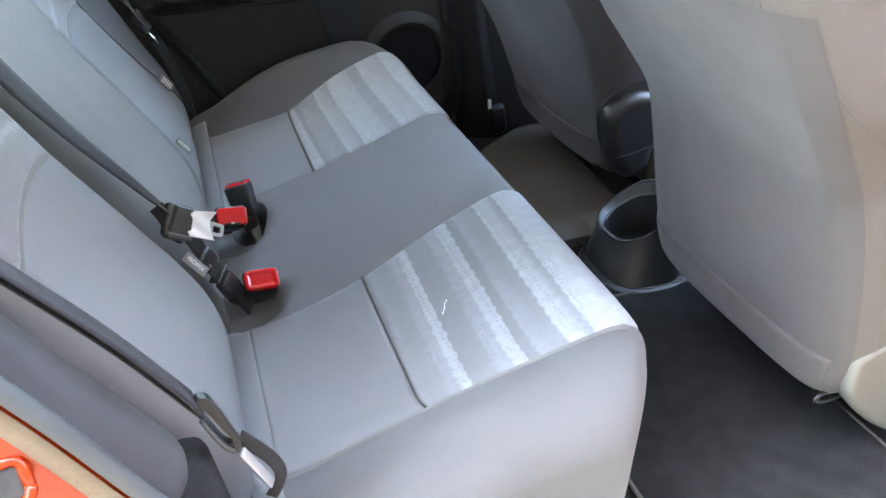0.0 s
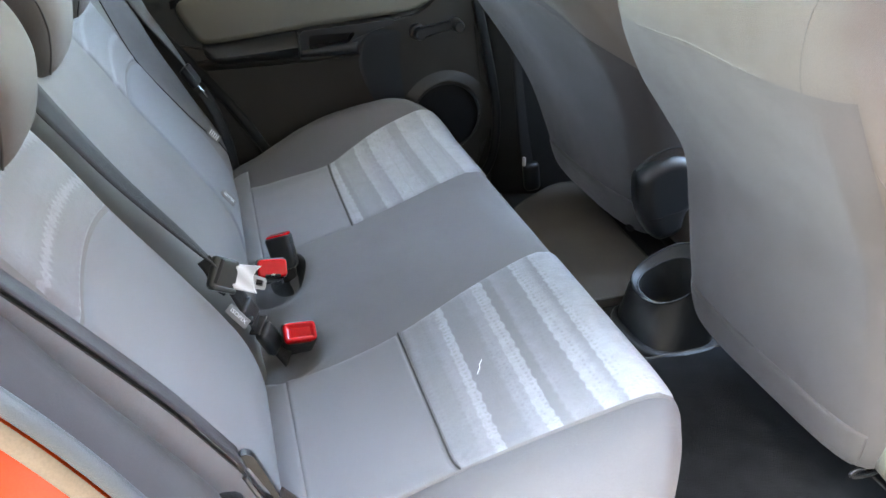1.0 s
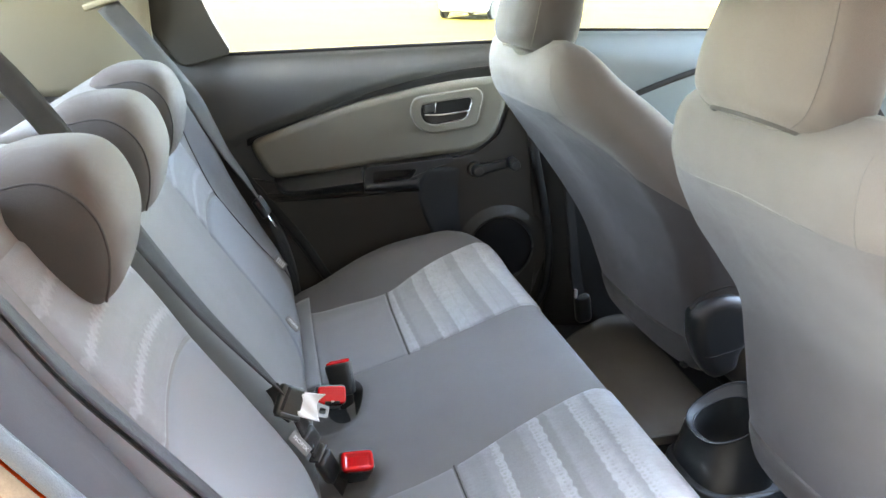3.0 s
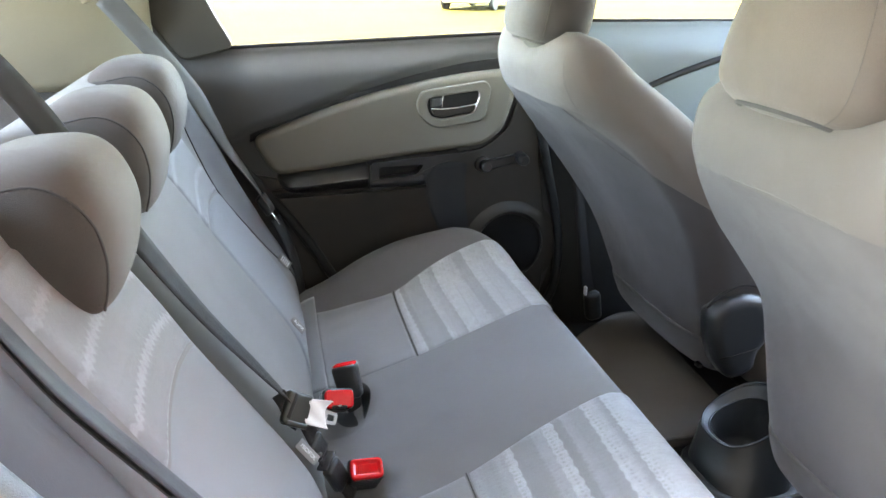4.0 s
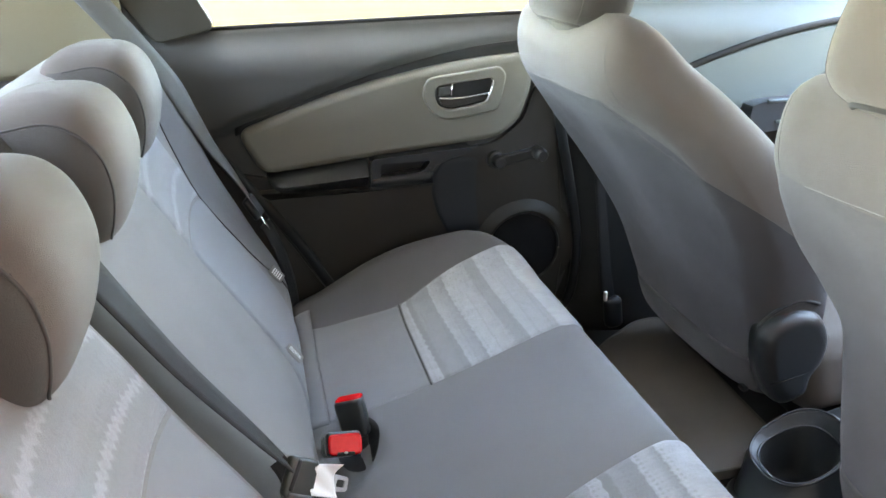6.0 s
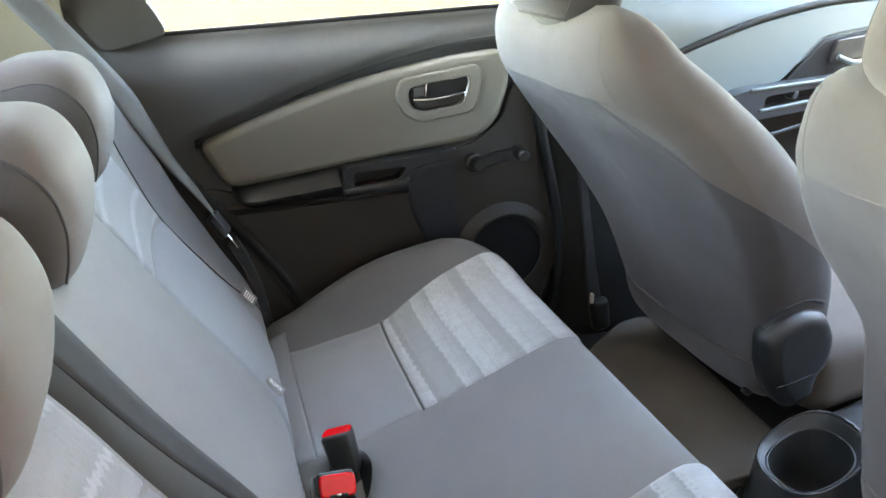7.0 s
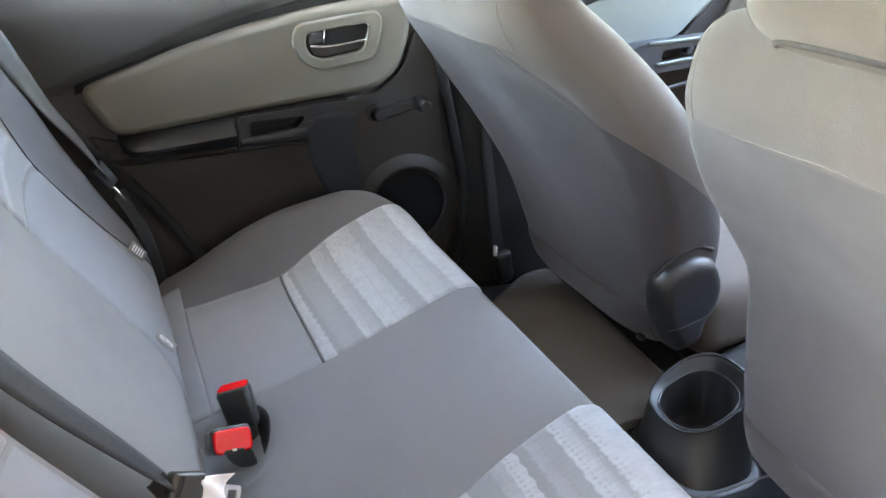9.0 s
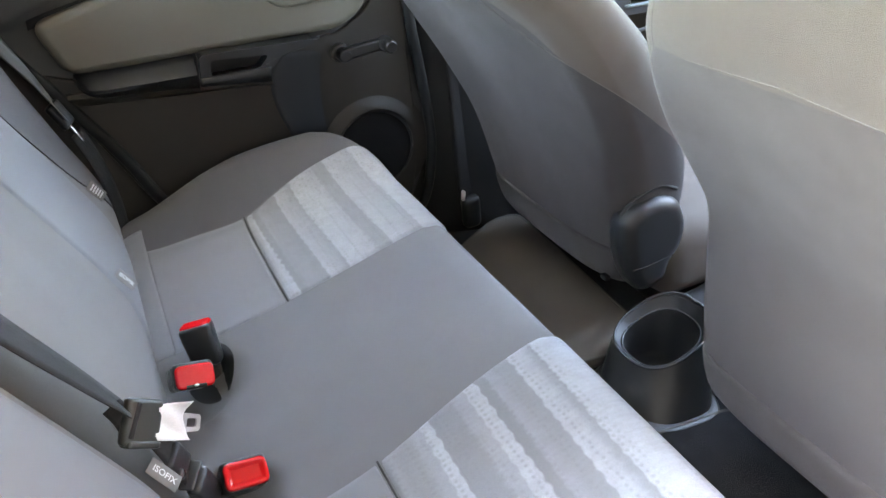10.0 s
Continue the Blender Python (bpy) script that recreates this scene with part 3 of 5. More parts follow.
arm = part("armrest", moulding([-0.042 + 0.212 * i / 40 for i in range(41)], arm_sect), ARM, rear_door, "black armrest")
soft(arm, 30)
ledge = part("ledge", moulding([-0.058 + 0.378 * i / 40 for i in range(41)], lambda x: [(0.0, 0.392), (0.018, 0.390), (0.024, 0.384), (0.022, 0.378), (0.012, interp(x, ((-0.05, 0.366), (0.15, 0.371), (0.32, 0.381)))), (0.0, 0.366)]), TRIM_DARK, rear_door)
soft(ledge, 30)
part("pull_edge", tube(spline([(0.300, YD - 0.052, 0.420), (0.316, YD - 0.050, 0.425), (0.330, YD - 0.045, 0.443), (0.350, YD - 0.040, 0.454), (0.376, YD - 0.032, 0.461), (0.42, YD - 0.022, 0.468)]), 0.0035, 8), ARM, rear_door)
part("pull_bar", moulding([0.174 + 0.137 * i / 16 for i in range(17)], lambda x: [(0.030, 0.392 + 0.0 * x), (0.056, 0.396), (0.058, 0.408 + 0.10 * (x - 0.174)), (0.052, 0.412 + 0.10 * (x - 0.174)), (0.030, 0.411 + 0.10 * (x - 0.174))]), ARM, rear_door)
part("arm_gap", rbox(0.004, 0.05, 0.062, 0.001, pose(0.1725, YD - 0.030, 0.421), 1), BLACK_MATT, rear_door)
HANDLE_Y = YD - 0.012
pull = part("pull_pocket", framed(resample(rounded([(0.176, 0.388), (0.30, 0.400), (0.335, 0.445), (0.40, 0.462), (0.40, 0.472), (0.176, 0.455)], 0.008), 60), resample(rounded([(0.196, 0.412), (0.288, 0.422), (0.308, 0.447), (0.196, 0.444)], 0.008), 60), HANDLE_Y, HANDLE_Y - 0.042), ARM, rear_door, "black door pull")
soft(pull)
dplate("pocket_floor", [(0.18, 0.40), (0.31, 0.41), (0.35, 0.46), (0.18, 0.455)], HANDLE_Y, 0.012, BLACK_MATT, 0.002, 0.005)
POCKET_EDGE = ((0.18, 0.392), (0.22, 0.372), (0.264, 0.347), (0.321, 0.320), (0.368, 0.309), (0.41, 0.317), (0.437, 0.340), (0.447, 0.383), (0.452, 0.425))


def map_pocket(u, v):
    """A shallow swelling, rounded towards the door pull and running out into the door towards the winder."""
    z = 0.18 + 0.272 * u
    left = interp(z, POCKET_EDGE)
    return Vector((left + (0.475 - left) * v, YD - 0.0070 - 0.0062 * smoothstep(0.0, 0.12, v) * (1 - smoothstep(0.35, 1.0, v)) * smoothstep(1.0, 0.9, u), z))


part("map_pocket", patch(map_pocket, 60, 40), RECESS, rear_door, "smooth blue-black swelling below the handle")
# handle in its bezel
BEZ = [(0.290, 0.586), (0.302, 0.620), (0.464, 0.642), (0.478, 0.624), (0.462, 0.546), (0.342, 0.529), (0.308, 0.548)]
BEZ_IN = [(0.318, 0.580), (0.320, 0.602), (0.442, 0.619), (0.448, 0.609), (0.436, 0.566), (0.354, 0.551), (0.328, 0.559)]
bez = part("handle_bezel", framed(resample(rounded(BEZ, 0.02), 72), resample(rounded(BEZ_IN, 0.014), 72), YD - 0.018, YD - 0.037), TRIM_GREY, rear_door, "grey handle surround")
bez.modifiers.new("round", "BEVEL").width = 0.011
bez.modifiers["round"].segments = 5
soft(bez, 60)
dplate("handle_cup", [(0.314, 0.548), (0.454, 0.55), (0.454, 0.622), (0.314, 0.606)], YD - 0.010, 0.018, BLACK_MATT, 0.002, 0.005)
hole = resample(rounded(BEZ_IN, 0.014), 72)
part("chrome_edge", tube([(p.x, YD - 0.036, p.y) for p in hole[26:62]], 0.0010, 6), CHROME, rear_door, "thin chrome edge")
dplate("lever_face", [(0.327, 0.577), (0.337, 0.560), (0.357, 0.556), (0.432, 0.568), (0.440, 0.584), (0.361, 0.576)], YD - 0.022, 0.012, TRIM_DARK, 0.003, 0.004)
part("handle_lever", tube(spline([(0.328, YD - 0.036, 0.578), (0.353, YD - 0.037, 0.5765), (0.392, YD - 0.038, 0.579), (0.439, YD - 0.036, 0.586)]), 0.0026, 8), CHROME, rear_door, "chrome handle lever")
dplate("lock_button", [(0.327, 0.581), (0.352, 0.584), (0.354, 0.605), (0.327, 0.601)], YD - 0.024, 0.010, TRIM_UPPER, 0.003, 0.003, label="grey lock button")
part("lock_edge", tube([(0.3545, YD - 0.034, 0.580), (0.3565, YD - 0.034, 0.607)], 0.0018, 6), CHROME, rear_door)
# window winder
crank = thing("window_winder", "black window winder on the rear door", "winder", at=(0.464, YD - 0.02, 0.435))


def ydisc(x, z, y0, y1, r0, r1, n=28, dome=0.3):
    rings = [[(x + r0 * math.cos(2 * math.pi * i / n), y0, z + r0 * math.sin(2 * math.pi * i / n)) for i in range(n)]]
    for k in range(5):
        w = k / 4 * math.pi / 2
        r = r1 * (1 - dome * (1 - math.cos(w)))
        rings.append([(x + r * math.cos(2 * math.pi * i / n), y0 + (y1 - y0) * (1 - 0.35 * (1 - math.sin(w))), z + r * math.sin(2 * math.pi * i / n)) for i in range(n)])
    return loft(rings)


part("escutcheon", ydisc(0.466, 0.430, YD - 0.004, YD - 0.022, 0.021, 0.020), TRIM_DARK, crank)
part("pivot", ydisc(0.469, 0.429, YD, YD - 0.046, 0.017, 0.015), BLACK, crank)
part("arm", slab(rounded([(0.460, 0.417), (0.554, 0.438), (0.564, 0.450), (0.554, 0.461), (0.463, 0.443)], 0.008), lambda a, b, d: (a, YD - 0.03 - d, b), 0.014, 0.005), BLACK, crank)
part("knob", ydisc(0.556, 0.450, YD - 0.035, YD - 0.080, 0.0155, 0.0145), BLACK, crank)
# speaker
spk = thing("door_speaker", "round black loudspeaker grille with a moulded ring", "speaker", at=(0.54, YD, 0.2))


def ring_y(x, z, y, r0, r1, h, n=48, m=12):
    """A moulded ring, steep inside, running out into the panel and lower towards the front of the car."""
    rings = []
    for i in range(n + 1):
        a = 2 * math.pi * i / n
        loop = []
        for k in range(m + 1):
            t = k / m
            r = r0 + (r1 - r0) * t
            loop.append((x + r * math.cos(a), y - h * (0.55 + 0.45 * math.cos(a - 2.3)) * (min(1, t / 0.14) ** 0.5 if t < 0.14 else (1 - (t - 0.14) / 0.86) ** 2 * (1 + 2 * (t - 0.14) / 0.86)), z + r * math.sin(a)))
        rings.append(loop)
    return loft(rings, False, False)


part("ring", ring_y(0.545, 0.205, YD - 0.008, 0.088, 0.134, 0.015), TRIM_DARK, spk)
part("grille", ydisc(0.545, 0.205, YD - 0.004, YD - 0.012, 0.09, 0.09), SPEAKER, spk)
part("bead", tube([(0.545 + 0.09 * math.cos(a * math.pi / 24), YD - 0.0125, 0.205 + 0.09 * math.sin(a * math.pi / 24)) for a in range(49)], 0.003, 6), BLACK, spk)


def pane(name, poly, y, label):
    bm = ypanel(poly, y, 0.004, 0.001, 0)
    ob = tagged(part(name, bm, GLASS, None, "", False), label, "window", kind="structure")
    ob.visible_shadow = False
    return ob


pane("window_1", [(-0.16, 0.715), (0.64, 0.745), (0.62, 1.14), (-0.10, 1.14), (-0.22, 1.0)], 1.905, "closed side window of the rear door")
pane("window_2", [(0.72, 0.76), (1.65, 0.75), (1.35, 1.12), (0.70, 1.14)], 1.905, "closed side window of the front door")
for nm, a, b in (("window_strip", (-0.16, 0.7185), (0.60, 0.7497)), ("window_strip", (0.70, 0.775), (1.62, 0.773))):
    structure(nm, tube([(a[0] + (b[0] - a[0]) * t / 8, 1.897, a[1] + (b[1] - a[1]) * t / 8) for t in range(9)], 0.005, 8), BLACK_MATT, "thin black rubber strip along the window's foot", "seal")

# C pillar of the far side
structure("pillar_c_frame", ypanel([(-0.235, 0.693), (-0.118, 0.722), (-0.16, 0.80), (-0.24, 1.0), (-0.20, 1.14), (-0.34, 1.14), (-0.40, 0.98), (-0.31, 0.80)], 1.90, 0.036, 0.004, 0.022), PILLAR, "dark window frame trim of the rear door", "pillar")


def cpillar(u, v):
    x = -0.95 + 0.66 * u
    z = 0.635 + 0.52 * v
    y = 1.85 - 0.06 * math.sin(math.pi * min(1, u * 1.1)) - 0.10 * v ** 2 - 0.05 * (1 - u) ** 2
    return Vector((x, y, z))


structure("quarter_upper", ypanel([(-0.44, 0.60), (-0.2, 0.60), (-0.2, 0.72), (-0.29, 0.86), (-0.335, 0.86)], 1.91, 0.02, 0.004, 0), TRIM_UPPER, "dark trim behind the rear door frame", "pillar")
structure("pillar_c_trim", shell(cpillar, 24, 20, (0, 0.03, 0)), TRIM_PALE, "pale moulded trim behind the rear seat", "pillar")


def quarter(u, v):
    x = -0.95 + (0.95 + interp(v, ((0, 0.22), (0.3, 0.06), (0.7, -0.15), (1, -0.32)))) * u
    return Vector((x, 1.84 + 0.02 * u, -0.05 + 0.75 * v))


structure("quarter_panel", shell(quarter, 24, 24, (0, 0.03, 0)), TRIM_DARK, "dark panel between far seat and door", "car body")
structure("door_seal_far", tube(spline([(0.20, 1.852, -0.02), (0.085, 1.85, 0.15), (0.02, 1.85, 0.26), (-0.06, 1.85, 0.37), (-0.15, 1.85, 0.49), (-0.24, 1.86, 0.66)]), 0.012, 10), BLACK_MATT, "black rubber seal behind the rear door", "seal")
structure("door_gap_far", tube(spline([(0.585, YD - 0.012, 0.66), (0.61, YD - 0.012, 0.54), (0.668, YD - 0.012, 0.30), (0.685, YD - 0.012, 0.18), (0.67, YD - 0.012, 0.06), (0.60, YD - 0.01, -0.03)]), 0.012, 10), DEEP_BLACK, "black seal in front of the rear door", "seal")
structure("pillar_b_foot", shell(lambda u, v: Vector((0.69 + 0.30 * u - 0.05 * v, 1.86 - 0.03 * math.sin(math.pi * u), -0.06 + 0.62 * v)), 12, 12, (0, 0.04, 0)), BLACK_MATT, "dark foot of the middle pillar", "pillar")

# front door, far side
front_door = thing("door_2", "closed front door with sky-toned pale insert and black armrest", "door", kind="structure", at=(1.2, YD, 0.3))
part("skin", door_skin(lambda v: 0.72 + 0 * v, lambda v: 1.95 - 0.2 * v, -0.05, lambda x: 0.772), TRIM_FRONT_UP, front_door, "upper door skin toned pale for sky light")
part("groove", tube(spline([(0.80, YD - 0.014, 0.575), (0.984, YD - 0.014, 0.646), (1.16, YD - 0.014, 0.698), (1.339, YD - 0.014, 0.73), (1.6, YD - 0.014, 0.745)]), 0.0085, 8), BLACK_MATT, front_door)
dplate("insert", [(0.80, 0.50), (1.15, 0.53), (1.24, 0.555), (1.34, 0.65), (1.56, 0.68), (1.60, 0.738), (1.34, 0.724), (1.16, 0.692), (0.985, 0.642), (0.80, 0.570)], YD, 0.018, TRIM_FRONT, 0.005, 0.02, front_door, "padded insert toned pale for sky light")
dplate("lower_panel", [(0.76, -0.03), (1.75, -0.03), (1.70, 0.52), (1.56, 0.675), (1.34, 0.645), (1.245, 0.545), (1.15, 0.52), (0.76, 0.49)], YD, 0.018, BLACK_MATT, 0.006, 0.02, front_door, "black lower door moulding")
fpull = part("pull_pocket", framed(resample(rounded([(1.08, 0.47), (1.60, 0.52), (1.60, 0.575), (1.12, 0.548), (1.08, 0.54)], 0.010), 60), resample(rounded([(1.165, 0.500), (1.42, 0.524), (1.44, 0.552), (1.165, 0.531)], 0.010), 60), YD - 0.01, YD - 0.06), TRIM_BEZEL, front_door, "blue-grey armrest bezel with an open grip")
soft(fpull)
dplate("bezel_floor", [(1.15, 0.49), (1.46, 0.515), (1.46, 0.56), (1.15, 0.54)], YD - 0.012, 0.010, BLACK_MATT, 0.002, 0.004, front_door)
part("window_switch", rbox(0.016, 0.03, 0.022, 0.005, pose(1.25, YD - 0.045, 0.528, 0, 18, 0)), TRIM_BEZEL, front_door)
part("grip_edge", tube(spline([(1.12, YD - 0.060, 0.548), (1.3, YD - 0.062, 0.558), (1.5, YD - 0.062, 0.568)]), 0.0045, 8), TRIM_FRONT, front_door, "pale edge strip")
part("grip_edge", tube(spline([(1.15, YD - 0.060, 0.498), (1.3, YD - 0.062, 0.513), (1.5, YD - 0.062, 0.530)]), 0.0045, 8), TRIM_FRONT, front_door, "pale edge strip")
part("pocket_edge", tube(spline([(1.14, YD - 0.04, 0.42), (1.3, YD - 0.045, 0.452), (1.5, YD - 0.045, 0.48)]), 0.005, 8), TRIM_BEZEL, front_door)
part("handle_lever", tube(spline([(1.38, YD - 0.03, 0.605), (1.42, YD - 0.045, 0.592), (1.47, YD - 0.045, 0.598), (1.52, YD - 0.03, 0.62)]), 0.007, 10), TRIM_FRONT, front_door, "pale silver handle lever")
dplate("handle_cup", [(1.36, 0.59), (1.52, 0.605), (1.53, 0.66), (1.38, 0.645)], YD - 0.015, 0.012, BLACK, 0.004, 0.01, front_door)

# =====================================================================
# rear bench cushion
# =====================================================================
bench_seat = thing("rear_bench", "charcoal fabric rear bench with striped panels and a split backrest", "car seat", at=(0.2, MID, 0.0))


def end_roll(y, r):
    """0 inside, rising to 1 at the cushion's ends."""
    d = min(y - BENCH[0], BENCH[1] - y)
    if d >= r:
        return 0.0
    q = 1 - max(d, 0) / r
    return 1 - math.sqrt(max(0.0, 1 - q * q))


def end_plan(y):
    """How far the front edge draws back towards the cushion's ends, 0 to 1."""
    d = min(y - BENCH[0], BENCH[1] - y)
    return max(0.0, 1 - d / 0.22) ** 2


NEAR_IN, NEAR_OUT = ((0.0, 0.962), (0.1, 0.955), (0.2, 0.962), (0.32, 0.992), (0.42, 1.006), (0.5, 1.008)), ((0.0, 0.655), (0.2, 0.636), (0.35, 0.626), (0.5, 0.622))
FAR_IN, FAR_OUT = ((0.0, 1.345), (0.1, 1.345), (0.2, 1.345), (0.32, 1.348), (0.45, 1.352), (0.5, 1.352)), ((0.0, 1.668), (0.1, 1.652), (0.2, 1.640), (0.26, 1.656), (0.32, 1.672), (0.42, 1.688), (0.47, 1.694), (0.5, 1.695))
NEAR_SEAM, FAR_SEAM = 0.638, 1.670


def seam_shift(x, y):
    """Draws the cushion's rows along, so that one of them lies on each outer seam."""
    return sum((interp(x, out) - at) * max(0, 1 - abs(y - at) / 0.06) for out, at in ((NEAR_OUT, NEAR_SEAM), (FAR_OUT, FAR_SEAM)))


def bench_ring(y):
    pts = []
    roll, plan = end_roll(y, 0.07), end_plan(y)
    for i in range(27):
        x = -0.03 + 0.485 * i / 26
        pts.append([x, bench_z(x, y + seam_shift(x, y))])
    z0 = bench_z(0.455, y)
    for k in range(1, 9):
        w = k / 8 * math.pi / 2
        pts.append([0.455 + 0.028 * math.sin(w), z0 - 0.035 * (1 - math.cos(w))])
    for x, z in ((0.480, 0.19), (0.468, 0.13), (0.45, 0.06), (0.43, -0.04)):
        pts.append([x, z])
    pts.append([-0.03, -0.04])
    out = []
    for x, z in pts:
        z2 = z - roll * (0.07 if z > 0.1 else 0.0) * (1 if z > 0.12 else 0.6)
        x2 = x - plan * 0.10 * smoothstep(0.1, 0.46, x)
        out.append((x2, y + seam_shift(max(x, 0.0), y), z2))
    return out


ys = [BENCH[0] + 0.11 * (i / 12) ** 2 for i in range(12)]
ys += [BENCH[0] + 0.11 + (BENCH[1] - BENCH[0] - 0.22) * i / 70 for i in range(71)]
ys += [BENCH[1] - 0.11 * (i / 12) ** 2 for i in range(11, -1, -1)]
ys = sorted([y for y in ys if min(abs(y - NEAR_SEAM), abs(y - FAR_SEAM)) > 0.004] + [NEAR_SEAM, FAR_SEAM])
whole = loft([bench_ring(y) for y in ys])
whole.normal_update()
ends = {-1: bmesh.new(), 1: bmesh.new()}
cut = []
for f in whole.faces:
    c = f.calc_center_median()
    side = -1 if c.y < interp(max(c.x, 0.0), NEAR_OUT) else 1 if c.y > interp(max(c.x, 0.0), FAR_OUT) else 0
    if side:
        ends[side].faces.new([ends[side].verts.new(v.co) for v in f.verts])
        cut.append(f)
bmesh.ops.delete(whole, geom=cut, context="FACES")
bench = part("seat_cushion", whole, FABRIC, bench_seat)
# end bolsters take the darkened copy of the cloth, for their shade
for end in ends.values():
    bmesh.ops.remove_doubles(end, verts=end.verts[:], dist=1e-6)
    part("side_bolster", end, FABRIC_END_SHADED, bench, "bolster at the cushion's end, darkened for shade")



def bench_point(x, y, h):
    """A place on the cushion, h above its skin; x runs on over the front edge."""
    if x <= 0.455:
        return Vector((x - end_plan(y) * 0.10 * smoothstep(0.1, 0.46, x), y, bench_z(x, y) + h))
    w = min((x - 0.455) / 0.047, 1) * math.pi / 2
    z0 = bench_z(0.455, y)
    plan = end_plan(y) * 0.10
    return Vector((0.455 + (0.028 + h) * math.sin(w) - plan, y, z0 - 0.035 + (0.035 + h) * math.cos(w)))


def cushion_panel(x0, x1, inner, outer, swell):
    def f(u, v):
        x = x0 + (x1 - x0) * u
        a, b = interp(x, outer), interp(x, inner)
        edge = min(1, 40 * u, 40 * (1 - u)), min(1, 40 * v, 40 * (1 - v))
        h = -0.0015 + (0.0015 + swell * 0.8) * math.sin(edge[0] * math.pi / 2) * math.sin(edge[1] * math.pi / 2)
        return bench_point(x, a + (b - a) * v, h)
    return patch(f, 80, 80)


for inner, outer, striped in ((NEAR_IN, NEAR_OUT, STRIPE_SEAT), (FAR_IN, FAR_OUT, STRIPE_FAR)):
    part("plain_panel", cushion_panel(0.022, 0.198, inner, outer, 0.003), FABRIC_MID, bench, "plain grey fabric panel")
    part("striped_panel", cushion_panel(0.202, 0.492, inner, outer, 0.004), striped, bench, "grey fabric panel with pale zigzag stripes")
    part("cross_seam", tube([bench_point(0.200, interp(0.2, outer) + (interp(0.2, inner) - interp(0.2, outer)) * t / 20, 0.0006) for t in range(21)], 0.0015, 6), SEAM, bench)
    for edge, sgn in ((outer, -1),) if outer is NEAR_OUT else ():
        for off in (0.0025, 0.006, 0.0095):
            part("stitching", tube([bench_point(0.025 + 0.475 * t / 40, interp(0.025 + 0.475 * t / 40, edge) + sgn * off, 0.0006) for t in range(41)], 0.0007, 5), STITCH, bench)
# black patch on the cushion: shade of the opening the two far buckles stand in
part("buckle_opening_shade", patch(lambda u, v: bench_point(0.064 + 0.034 * u * math.cos(2 * math.pi * v), 1.288 + 0.052 * u * math.sin(2 * math.pi * v), 0.0012), 6, 40), DEEP_BLACK, bench, "black patch for the shade round the far buckles")
# flap at the foot of the backrests
for a, b in ((0.60, 0.965), (1.345, 1.72)):
    part("rear_flap", shell(lambda u, v: Vector((-0.012 + 0.035 * u, a + (b - a) * v, bench_z(-0.012 + 0.035 * u, a + (b - a) * v) + 0.0022 - 0.0015 * u ** 4)), 6, 30, (0, 0, -0.006)), FABRIC_MID, bench, "grey fabric flap")

# =====================================================================
# rear backrests
# =====================================================================


